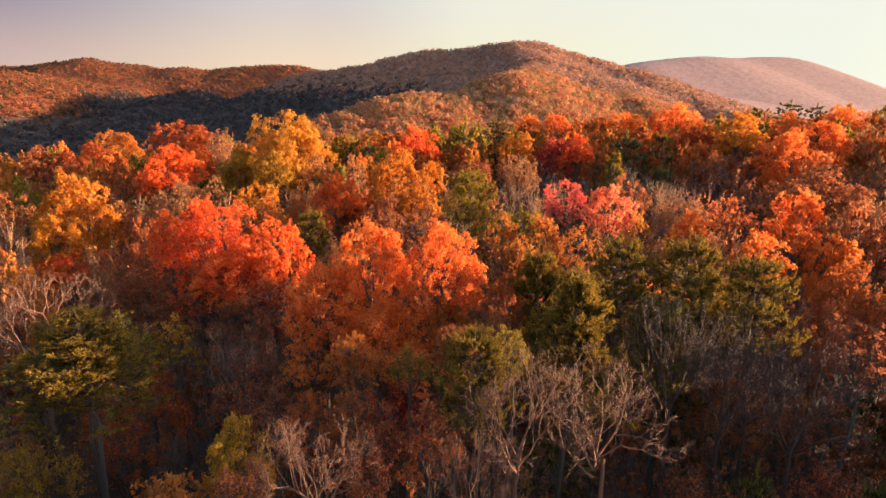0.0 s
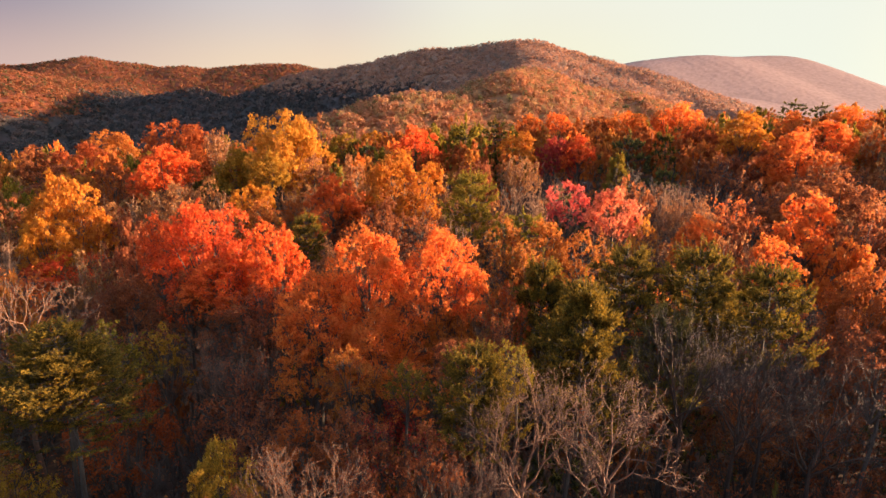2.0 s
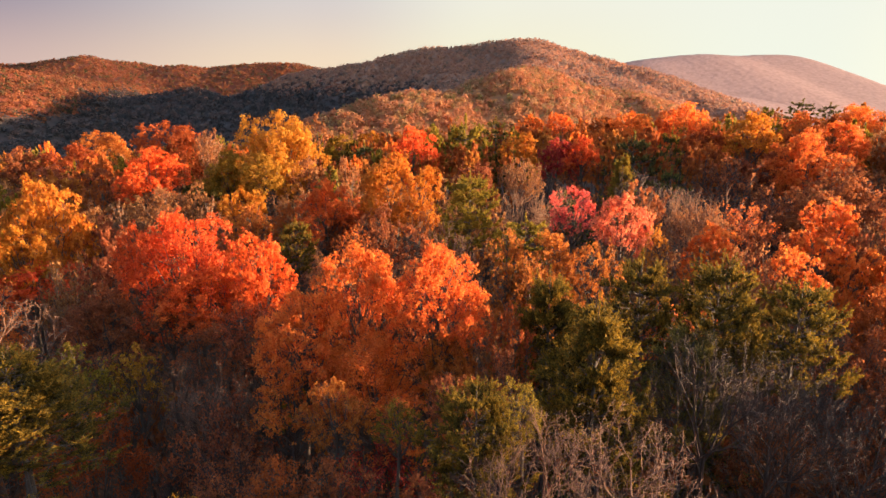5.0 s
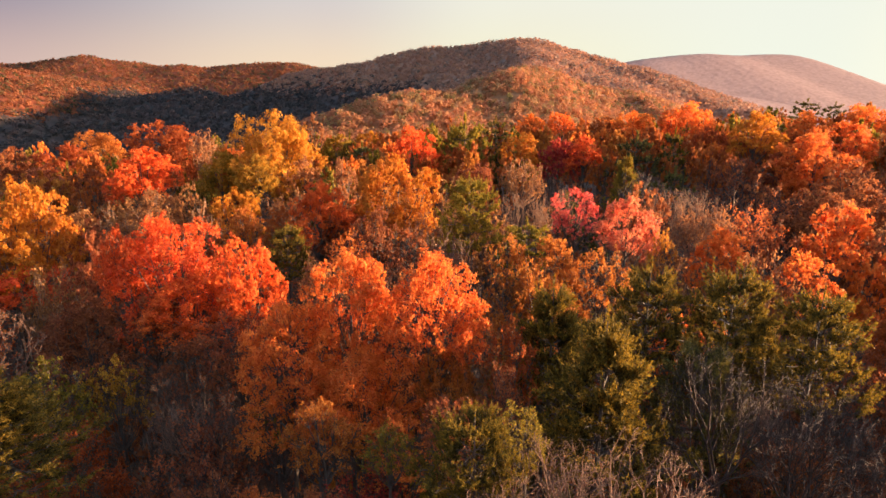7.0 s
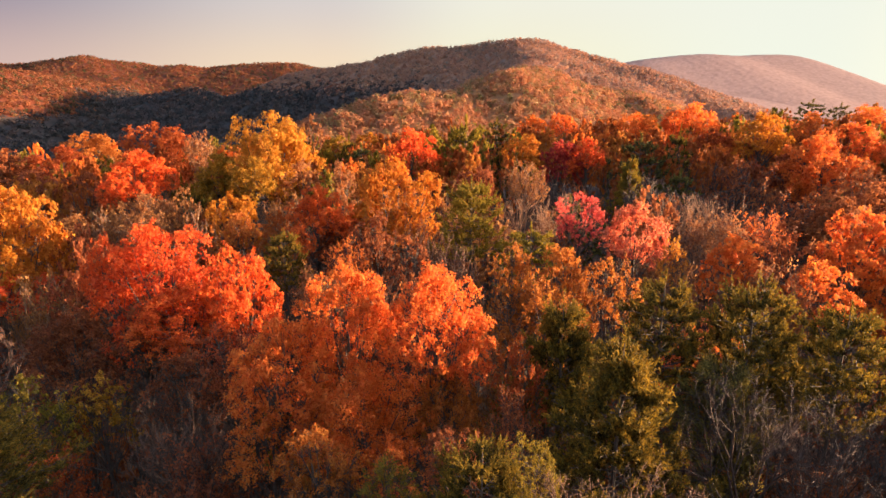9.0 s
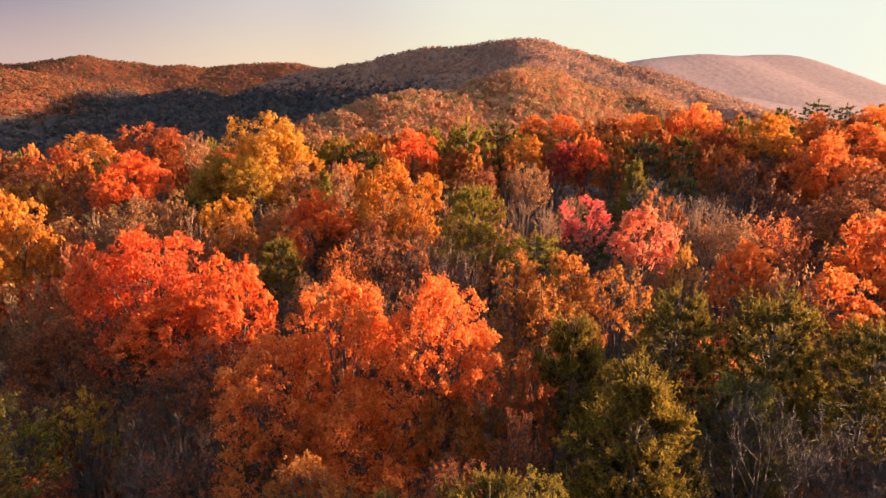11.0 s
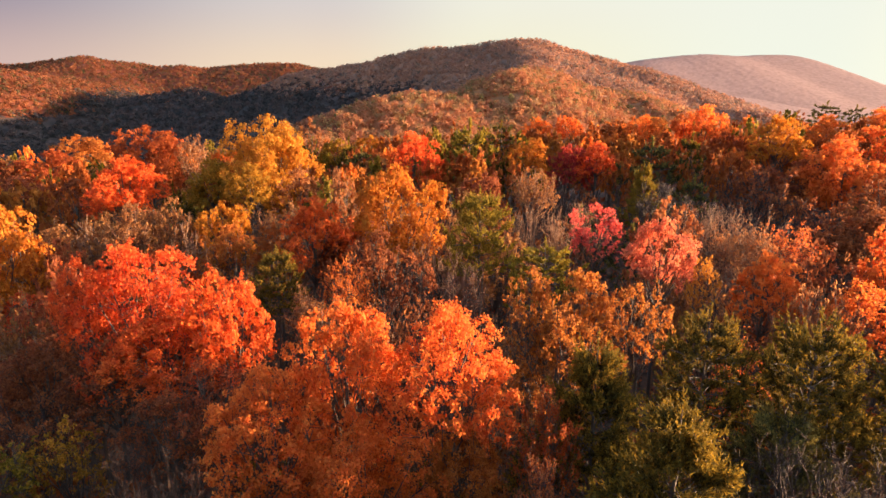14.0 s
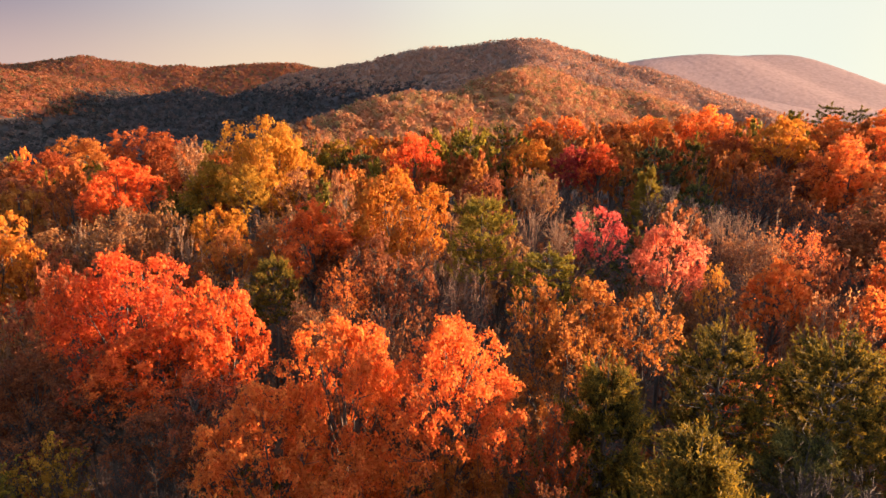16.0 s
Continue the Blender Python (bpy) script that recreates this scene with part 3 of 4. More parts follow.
def pine_meshes(fine, v, slim):
    """Whorls of level boughs that end in upturned tufts of needles."""
    key = ("pine", fine, v, slim)
    if key in MESHES:
        return MESHES[key]
    rng = np.random.default_rng(500 + v * 13 + (50 if slim else 0))
    p0, p1, at, way, tip_light = [], [], [], [], []
    whorls, boughs, bursts, fingers, shoots = {"close": (9, 5, 5, 7, 4), "near": (9, 5, 4, 5, 4), "mid": (8, 5, 3, 5, 3), "far": (8, 5, 3, 4, 2)}.get(fine, (7, 4, 2, 3, 2))
    if not slim:
        whorls, boughs, bursts = whorls - 2, boughs + 2, max(2, bursts - 1)
    for i in range(whorls):
        f = (i + 0.3) / whorls
        z = TALL * (0.03 + 0.88 * f if slim else 0.12 + 0.8 * f)
        turn = rng.uniform(0, 6.28)
        for b in range(boughs):
            a = turn + (b + rng.uniform(-0.3, 0.3)) * 2 * math.pi / boughs
            r = WIDE / 2 * ((1 - f) ** 0.8 if slim else (1 - f ** 2) ** 0.6) * rng.uniform(0.45, 1.2)
            root, tip = np.array([0, 0, z - 0.2 - (0 if slim else 0.1 * r)]), np.array([math.cos(a) * r, math.sin(a) * r, z + rng.normal() * 0.22 + (0.1 if slim else 0.03) * r])
            p0.append(root)
            p1.append(tip)
            side, ahead = np.array([-math.sin(a), math.cos(a), 0]), np.array([math.cos(a), math.sin(a), 0])
            for k in range(bursts):
                s = 1 - 0.66 * (k + rng.uniform(0, 0.4)) / bursts
                w = (-1) ** k * (1.1 - s) * 0.55 * r * rng.uniform(0.5, 1.2)
                heart = root + (tip - root) * s + side * w
                p0.append(root + (tip - root) * max(0.0, s - 0.15))
                p1.append(heart)
                for j in range(fingers):
                    lead = unit(ahead * rng.uniform(0.2, 0.9) + side * rng.uniform(-0.8, 0.8) + np.array([0, 0, rng.uniform(0.05, 0.7)]))
                    reach = rng.uniform(0.11, 0.20)
                    for q in range(shoots):
                        at.append(heart + lead * reach * (q + 0.6) + rng.normal(size=3) * 0.02)
                        way.append(lead)
                        # light put into needle colour: dark inside the bough, paler at shoot ends
                        tip_light.append(0.02 + 0.22 * s + 0.56 * q / shoots)
    for k in range(5):
        at.append(np.array([0, 0, TALL * (0.9 + 0.025 * k)]))
        way.append((0, 0, 1))
        tip_light.append(0.6)
    p0, p1, at, way = np.array(p0), np.array(p1), np.array(at), unit(np.array(way))
    stem = np.array([[0, 0, -1.2], [0, 0, TALL * 0.5], [0, 0, TALL * 0.97]])
    pieces = [tubes(stem[:-1], stem[1:], np.array([0.14, 0.08]), np.array([0.08, 0.02]), 6), tubes(p0, p1, np.full(len(p0), 0.035), np.full(len(p0), 0.012), 3)]
    limbs = mesh_of("branchwork", *join(pieces))
    # short needles set like a brush along each shoot
    blades, ln, wd = {"close": (9, 0.15, 0.055), "near": (9, 0.19, 0.075), "mid": (9, 0.25, 0.11), "far": (8, 0.33, 0.15), "remote": (8, 0.40, 0.18), "filler": (7, 0.50, 0.19), "under": (8, 0.36, 0.16), "low": (6, 0.5, 0.2), "rough": (4, 0.9, 0.36)}[fine]
    n = len(at) * blades
    along = rng.uniform(-0.12, 0.40, n)[:, None] * np.repeat(rng.uniform(0.5, 1.3, len(at)), blades)[:, None]
    c = np.repeat(at, blades, 0) + np.repeat(way, blades, 0) * along + rng.normal(size=(n, 3)) * 0.035
    d = unit(np.repeat(way, blades, 0) + rng.normal(size=(n, 3)) * 0.65)
    s = unit(np.cross(d, rng.normal(size=(n, 3))))
    L = (ln * rng.uniform(0.6, 1.3, n))[:, None]
    verts = np.stack([c - s * wd / 2, c + s * wd / 2, c + d * L], 1).reshape(-1, 3)
    leaves = mesh_of("crown", verts, np.arange(3 * n).reshape(-1, 3))
    tone = np.clip(np.repeat(np.array(tip_light), blades) + rng.normal(size=n) * 0.13, 0, 1)
    leaves.attributes.new("tip_light", "FLOAT", "POINT").data.foreach_set("value", np.repeat(tone, 3).astype(np.float32))
    MESHES[key] = (limbs, leaves)
    return MESHES[key]


WORDS = {"red": "bright red", "crimson": "deep crimson", "orange": "bright orange", "amber": "amber orange", "gold": "golden yellow", "pink": "pinkish red", "coral": "coral pink",
         "russet": "dull russet brown", "brown": "warm brown", "tan": "pale tan", "rust": "rust red", "copper": "copper brown", "mustard": "mustard yellow", "olive": "olive yellow green", "pine": "sunlit olive green", "dark_pine": "dark green"}


def child(name, me, parent, mat, scale, lift, spin=0.0):
    ob = new(name, me)
    ob.parent = parent
    ob.location, ob.scale, ob.rotation_euler = (0, 0, lift), scale, (0, 0, spin)
    if not me.materials:
        me.materials.append(None)
    ob.material_slots[0].link = "OBJECT"
    ob.material_slots[0].material = mat
    return ob


PLANTED = []
MASS = []


def tree(kind, colour, x, y, top, width, deep, fine="", label="", mass=False):
    """A tree whose crown is so wide and so deep, with its top at that height. Kinds: oak, airy, thin, bare, pine, spire."""
    base = height(x, y)
    seed = len(PLANTED) * 37 + 11
    rng = random.Random(seed)
    PLANTED.append((x, y, width))
    far = math.hypot(x, y - 6)
    fine = fine or ("close" if far < 28 else "near" if far < 44 else "mid" if far < 66 else "far" if far < 86 else "remote")
    if kind == "thin" and fine in ("close", "near"):
        fine = "mid"
    if kind == "bare" and fine == "mid" and len(PLANTED) < 170:
        fine = "branchy"
    v = rng.randrange(5 if fine == "mid" else 4)
    deep = min(deep, (top - base) * 0.85)
    sx, sz = width / WIDE, deep / TALL
    lift = top - base - deep
    spin = rng.uniform(0, 6.28)
    size = 1.45 if width > 9.6 else 1.2 if width > 8.4 else 0.75 if width < 5.2 else 1.0
    if kind == "airy":
        limbs, leaves = broadleaf_meshes(fine, v, 0.42, size)
    elif kind == "oak":
        limbs, leaves = broadleaf_meshes(fine, v, 1.0, size)
    elif kind in ("pine", "spire"):
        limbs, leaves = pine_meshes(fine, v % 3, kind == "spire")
    else:
        limbs, leaves = bare_meshes(fine, v % 3, 0.0 if kind == "bare" else 0.36)
    wood = BARK if kind not in ("bare", "thin") else TWIG_BARK if fine in ("close", "near") and colour == "tan" else PALE_BARK if colour == "tan" else BROWN_BARK if colour == "brown" else MIXED_BARK
    girth = 0.20 + 0.022 * width
    stem = lift + deep * (0.12 if kind != "oak" else 0.2)
    if mass:
        place = (x, y, base - 0.05)
        MASS.append((trunk_mesh(v), place, (girth, girth, stem), 0, 0.0, wood))
        MASS.append((limbs, place, (sx, sx, sz), lift, spin, wood))
        if leaves:
            MASS.append((leaves, place, (sx, sx, sz), lift, spin, LEAVES[colour]))
        return
    name = {"oak": "broadleaf_tree", "airy": "broadleaf_tree", "thin": "thinning_tree", "bare": "bare_tree", "pine": "pine_tree", "spire": "pine_tree"}[kind]
    root = new(name)
    root.empty_display_size = 0.5
    root.location = (x, y, base - 0.05)
    word = WORDS[colour]
    label = label or {"oak": f"rounded autumn tree with dense {word} leaves", "airy": f"open-crowned autumn tree with loose {word} leaves", "thin": f"half-bare autumn tree with sparse {word} leaves",
                      "bare": f"leafless tree of {'dark brown' if colour == 'russet' else word} ascending twigs", "pine": f"broad pine with {word} needles in tufts", "spire": f"narrow pine with {word} needles in tiers"}[kind]
    tagged(root, label, "tree", "forest trees")
    child("trunk", trunk_mesh(v), root, wood, (girth, girth, stem), 0)
    child("branchwork", limbs, root, wood, (sx, sx, sz), lift, spin)
    if leaves:
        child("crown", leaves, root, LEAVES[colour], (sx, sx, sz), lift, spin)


def triangles(me, kept={}):
    """Corners and triangles of a mesh, and the painted tip light of its needles, for joining."""
    if me.name not in kept:
        co, me_tip_light = np.empty(len(me.vertices) * 3, np.float32), np.full(len(me.vertices), 0.5, np.float32)
        me.vertices.foreach_get("co", co)
        me.calc_loop_triangles()
        tri = np.empty(len(me.loop_triangles) * 3, np.int32)
        me.loop_triangles.foreach_get("vertices", tri)
        if "tip_light" in me.attributes:
            me.attributes["tip_light"].data.foreach_get("value", me_tip_light)
        kept[me.name] = (co.reshape(-1, 3), tri.reshape(-1, 3), me_tip_light)
    return kept[me.name]


def join_mass(name, label):
    """All trees of the mass as one object."""
    verts, faces, tip_lights, slot, mats, n = [], [], [], [], [], 0
    for me, place, scale, lift, spin, mat in MASS:
        co, tri, me_tip_light = triangles(me)
        c, d = math.cos(spin), math.sin(spin)
        p = co * np.array(scale)
        p = np.column_stack([p[:, 0] * c - p[:, 1] * d, p[:, 0] * d + p[:, 1] * c, p[:, 2] + lift]) + np.array(place)
        if mat not in mats:
            mats.append(mat)
        verts.append(p)
        faces.append(tri + n)
        tip_lights.append(me_tip_light)
        slot.append(np.full(len(tri), mats.index(mat), np.int32))
        n += len(p)
    me = mesh_of(name, np.concatenate(verts), np.concatenate(faces))
    for mat in mats:
        me.materials.append(mat)
    me.polygons.foreach_set("material_index", np.concatenate(slot))
    me.attributes.new("tip_light", "FLOAT", "POINT").data.foreach_set("value", np.concatenate(tip_lights))
    tagged(new(name, me), label, "woods", kind="stuff")


# ---- trees that stand out ----
# the far rows
tree("oak", "russet", -70.9, 102.4, 21.7, 8.6, 7.7)
tree("oak", "rust", -64.4, 105.8, 22.4, 10.8, 10.2)
tree("oak", "copper", -65.6, 115.7, 24.0, 10.3, 7.5)
tree("oak", "rust", -40.3, 89.9, 26.5, 11.5, 10.4)
tree("oak", "red", -34.7, 72.4, 24.0, 8.4, 6.7)
tree("thin", "tan", -34.1, 89.0, 26.7, 5.8, 8.5)
tree("oak", "gold", -22.6, 84.1, 27.7, 12.5, 13.2)
tree("airy", "gold", -19.1, 85.4, 25.6, 8.6, 10.8)
tree("oak", "mustard", -28.6, 81.4, 23.4, 8.1, 7.7)
tree("oak", "mustard", -22.0, 75.0, 23.1, 6.1, 5.5)
tree("airy", "tan", -23.2, 112.8, 27.1, 4.8, 7.4)
tree("oak", "mustard", -20.1, 119.5, 23.1, 9.0, 6.5)
tree("oak", "amber", -15.3, 126.2, 23.6, 7.2, 6.2)
tree("pine", "dark_pine", -13.8, 106.3, 22.6, 8.0, 6.9)
tree("oak", "red", -5.0, 96.5, 25.5, 8.9, 9.3)
tree("pine", "olive", 3.7, 101.9, 26.7, 11.3, 13.1)
tree("pine", "pine", 10.3, 119.3, 26.5, 7.9, 7.8)
tree("oak", "amber", 12.1, 96.1, 24.9, 6.7, 6.2)
tree("oak", "russet", 4.1, 81.1, 21.6, 6.7, 6.0)
tree("thin", "tan", 9.8, 76.0, 23.6, 6.2, 7.2)
tree("oak", "orange", 25.1, 129.2, 27.3, 7.4, 6.4)
tree("oak", "orange", 18.5, 131.3, 26.5, 7.5, 5.8)
tree("oak", "red", 21.0, 92.1, 24.6, 6.8, 5.9)
tree("oak", "crimson", 17.7, 94.2, 23.8, 7.0, 7.0)
tree("pine", "dark_pine", 30.3, 96.8, 24.7, 10.7, 11.3)
tree("spire", "olive", 23.5, 79.9, 22.9, 5.8, 7.8, "near")
tree("oak", "rust", 31.8, 121.4, 26.4, 8.6, 6.6)
tree("oak", "orange", 36.4, 117.7, 27.5, 10.0, 7.7)
tree("oak", "orange", 46.5, 118.3, 29.0, 13.8, 14.7)
tree("oak", "rust", 46.2, 107.4, 25.2, 8.0, 9.3)
tree("oak", "amber", 49.4, 98.5, 27.8, 8.7, 7.9)
tree("pine", "dark_pine", 71.6, 122.4, 29.9, 7.4, 5.0)
tree("pine", "dark_pine", 76.9, 122.0, 29.3, 5.8, 4.6)
tree("oak", "orange", 76.2, 114.0, 28.8, 11.7, 8.6)
tree("oak", "orange", 60.9, 94.8, 26.6, 10.9, 9.1)
tree("oak", "orange", 53.3, 88.3, 24.1, 13.6, 12.0)
tree("thin", "russet", 40.7, 86.9, 22.2, 11.1, 10.0)
tree("oak", "orange", 66.6, 113.6, 27.3, 9.6, 7.4)
tree("oak", "russet", 49.6, 91.6, 22.0, 9.3, 8.7)
tree("thin", "tan", 22.6, 54.0, 21.5, 6.0, 6.4)
tree("thin", "orange", 27.4, 55.9, 21.1, 5.3, 5.6)
# mid row
tree("oak", "amber", -4.4, 58.5, 24.8, 8.9, 10.2)
tree("oak", "red", -10.8, 56.1, 22.4, 6.8, 6.2)
tree("oak", "russet", -8.0, 56.3, 19.8, 7.8, 5.0)
tree("pine", "olive", 2.4, 55.1, 23.8, 6.2, 7.7, "near")
tree("bare", "tan", 8.1, 63.2, 20.6, 7.2, 7.1)
tree("airy", "pink", 12.3, 57.8, 22.1, 5.2, 5.3)
tree("oak", "coral", 13.6, 46.9, 23.0, 5.1, 5.5)
tree("airy", "gold", 15.0, 43.4, 21.4, 2.2, 3.8)
tree("thin", "tan", -39.7, 67.4, 18.6, 8.4, 7.6)
tree("bare", "tan", -35.2, 67.1, 19.5, 6.6, 7.6)
tree("thin", "tan", -27.8, 61.3, 21.4, 7.5, 7.4)
tree("oak", "amber", -21.1, 64.1, 20.7, 6.5, 7.2)
tree("oak", "amber", -35.2, 53.4, 22.9, 8.2, 10.0)
tree("oak", "red", -33.3, 49.3, 17.0, 7.5, 4.3)
tree("pine", "pine", -11.2, 46.7, 21.3, 4.1, 5.0)
tree("thin", "tan", -7.6, 42.7, 20.1, 5.0, 5.4)
tree("airy", "copper", 3.9, 38.6, 21.9, 3.4, 5.4)
tree("oak", "copper", 6.4, 38.4, 22.1, 4.7, 6.2)
tree("airy", "copper", 5.0, 36.6, 20.6, 5.8, 6.2)
tree("airy", "copper", 9.4, 38.6, 21.5, 4.2, 5.2)
tree("oak", "orange", 19.8, 45.3, 21.0, 4.6, 4.8)
tree("oak", "orange", 29.6, 47.2, 22.4, 5.0, 5.6)
tree("oak", "orange", 23.9, 42.8, 19.9, 5.0, 4.6)
tree("oak", "russet", 36.5, 56.0, 18.8, 5.8, 6.7)
tree("pine", "olive", 6.9, 51.1, 20.6, 6.5, 5.5)
tree("bare", "tan", 0.7, 46.8, 20.1, 4.7, 5.9)
tree("bare", "tan", -1.5, 52.8, 20.4, 5.0, 6.8)
# near row
tree("oak", "red", -16.8, 40.2, 22.7, 8.1, 8.4)
tree("oak", "red", -11.4, 38.8, 21.8, 5.1, 6.9)
tree("oak", "red", -20.1, 40.6, 22.0, 3.6, 5.6)
tree("oak", "red", -14.4, 38.2, 19.9, 7.6, 5.1)
tree("oak", "russet", -23.4, 41.1, 17.4, 7.3, 6.5)
tree("oak", "orange", -4.1, 30.7, 23.2, 4.8, 6.3)
tree("oak", "orange", -0.4, 29.3, 23.4, 5.0, 5.6)
tree("oak", "orange", -6.4, 28.8, 21.1, 5.1, 5.5)
tree("oak", "orange", -3.2, 27.9, 19.7, 5.7, 5.2)
tree("oak", "copper", 0.4, 28.5, 19.7, 3.2, 4.4)
tree("pine", "pine", 10.3, 32.7, 22.3, 5.2, 6.4)
tree("spire", "pine", 6.0, 24.9, 22.6, 6.4, 7.4)
tree("spire", "pine", 5.0, 29.7, 22.3, 5.8, 7.6)
tree("pine", "dark_pine", 11.8, 29.2, 19.6, 5.0, 6.0)
tree("pine", "pine", 13.6, 31.0, 22.8, 5.0, 6.6)
tree("pine", "pine", 17.0, 29.9, 21.9, 4.9, 6.4)
tree("pine", "pine", 1.1, 21.0, 21.2, 3.6, 4.4)
tree("airy", "mustard", -16.7, 32.6, 17.0, 3.7, 4.6)
tree("bare", "tan", -10.4, 28.4, 17.4, 5.6, 4.6)
tree("airy", "olive", -18.5, 30.7, 17.9, 4.2, 4.0)
# the first trees
tree("bare", "tan", 2.7, 19.4, 20.3, 5.6, 4.0)
tree("bare", "tan", 5.7, 19.3, 20.2, 5.8, 4.1)
tree("bare", "brown", 13.2, 24.4, 19.4, 5.4, 4.6)
tree("bare", "brown", 15.4, 26.4, 18.6, 5.6, 5.0)
tree("bare", "brown", 15.9, 23.4, 19.0, 5.8, 5.0)
tree("pine", "pine", -17.2, 24.8, 20.6, 4.4, 3.4)
tree("pine", "pine", -17.0, 24.6, 19.6, 7.4, 4.4)
tree("bare", "tan", -23.7, 31.3, 20.0, 8.2, 5.4)
tree("oak", "mustard", -7.6, 18.4, 18.4, 2.7, 4.1)
tree("bare", "tan", -4.4, 16.2, 19.8, 4.2, 3.2)
tree("thin", "russet", -3.1, 17.9, 18.3, 2.4, 3.8)
tree("airy", "rust", -16.9, 28.2, 15.6, 6.4, 7.0)
tree("airy", "mustard", -18.7, 22.6, 15.0, 3.7, 5.0)
tree("oak", "rust", 27.8, 36.9, 18.8, 5.5, 8.1)
tree("oak", "orange", 31.5, 44.8, 19.0, 5.0, 6.8)
tree("airy", "russet", 20.1, 25.7, 19.6, 3.9, 4.2)
tree("thin", "russet", -10.1, 26.9, 17.3, 5.4, 6.2)
tree("thin", "crimson", -2.4, 24.8, 17.1, 4.5, 5.1)
tree("airy", "russet", -17.2, 38.2, 18.6, 7.0, 5.2)
tree("airy", "russet", -11.1, 34.9, 18.6, 5.4, 5.0)
tree("thin", "russet", -20.5, 35.9, 16.9, 5.4, 5.5)
tree("airy", "rust", 3.2, 28.5, 20.7, 2.7, 4.9)
tree("thin", "russet", 2.4, 25.4, 20.4, 2.3, 3.7)
tree("airy", "copper", -4.3, 24.6, 19.3, 3.4, 3.3)
tree("thin", "russet", -6.8, 16.4, 18.3, 2.7, 2.3)
tree("airy", "tan", -38.1, 65.3, 18.5, 7.5, 6.7)
tree("airy", "tan", -28.0, 62.2, 21.1, 7.1, 6.9)
tree("airy", "tan", -24.8, 62.7, 21.3, 4.5, 7.1)
tree("airy", "tan", -40.3, 63.0, 18.5, 6.1, 6.4)
tree("airy", "tan", -32.5, 63.9, 19.6, 5.1, 6.5)
tree("airy", "tan", -11.0, 68.8, 23.0, 4.9, 8.6)
tree("bare", "tan", 22.9, 63.1, 21.0, 6.7, 7.1)
tree("bare", "brown", 28.7, 71.2, 20.6, 7.0, 8.1)
tree("thin", "russet", 37.7, 67.5, 20.6, 9.0, 8.3)
tree("airy", "russet", 46.7, 71.4, 22.8, 8.3, 8.1)
tree("airy", "orange", -6.8, 27.8, 18.3, 4.6, 4.2)
tree("airy", "orange", -1.3, 25.7, 18.2, 4.3, 3.5)
tree("airy", "olive", -1.6, 22.4, 19.7, 2.2, 2.1)
tree("airy", "russet", -12.8, 33.9, 17.8, 5.2, 4.8)
tree("airy", "olive", 2.5, 21.4, 20.9, 2.1, 2.4)
tree("bare", "brown", -12.3, 30.8, 17.1, 4.6, 5.3)
tree("airy", "russet", -3.4, 20.6, 18.3, 3.7, 3.8)
tree("airy", "rust", -5.3, 20.6, 18.2, 3.5, 3.8)
tree("thin", "russet", -7.7, 22.7, 17.5, 3.9, 3.9)
tree("airy", "russet", -0.7, 19.5, 18.6, 3.2, 3.9)
tree("oak", "russet", 43.1, 63.6, 21.6, 9.5, 7.7)
tree("oak", "russet", 37.1, 61.2, 21.3, 7.0, 6.2)
tree("airy", "russet", 0.3, 22.4, 20.6, 2.4, 2.8)
tree("bare", "brown", 11.0, 25.5, 20.5, 6.2, 5.4)
tree("bare", "tan", 11.8, 65.1, 20.7, 6.3, 7.3)
tree("bare", "tan", 23.1, 57.9, 21.7, 5.6, 6.4)
tree("thin", "tan", -4.7, 65.1, 21.8, 6.3, 7.3)
tree("bare", "tan", -40.1, 61.2, 18.7, 7.0, 6.8)
tree("thin", "tan", -16.8, 67.1, 20.3, 6.6, 7.6)
tree("bare", "brown", 23.6, 73.3, 22.5, 7.9, 8.4)
tree("bare", "brown", 13.8, 79.3, 21.8, 7.9, 9.1)
tree("bare", "tan", 1.0, 17.6, 18.4, 3.4, 3.8)
tree("pine", "pine", 16.6, 35.2, 19.9, 5.2, 6.6)
tree("airy", "russet", 23.3, 33.9, 17.6, 5.4, 6.7)
tree("airy", "russet", 22.6, 30.8, 16.8, 4.6, 6.4)
tree("airy", "russet", -5.2, 51.0, 21.1, 5.7, 6.5)
tree("thin", "orange", -6.9, 46.7, 20.7, 4.3, 5.5)
tree("airy", "russet", -2.5, 47.7, 20.5, 4.4, 5.6)
tree("airy", "russet", 9.6, 17.8, 12.6, 5.0, 6.0)
tree("airy", "russet", 13.4, 19.6, 13.2, 5.4, 6.4)
tree("thin", "russet", 17.4, 22.4, 14.2, 5.6, 6.8)
tree("airy", "russet", 20.6, 27.6, 14.2, 5.6, 6.6)
tree("thin", "russet", 11.6, 22.4, 14.0, 5.2, 6.4)
tree("airy", "russet", 16.0, 28.6, 15.4, 6.0, 6.6)
tree("airy", "tan", -17.6, 79.5, 22.6, 8.6, 8.0)
tree("airy", "russet", -57.0, 88.0, 20.4, 10.0, 7.0)
tree("airy", "russet", -47.5, 84.0, 20.6, 9.0, 7.0)
tree("oak", "amber", -34.3, 49.4, 19.8, 5.4, 5.6)
tree("airy", "rust", -14.3, 57.5, 20.2, 5.2, 6.4)
tree("airy", "copper", -18.6, 59.5, 19.8, 6.2, 7.0)
tree("thin", "tan", -15.6, 50.6, 18.9, 6.0, 6.4)
tree("airy", "rust", -22.5, 56.0, 18.6, 6.4, 6.6)


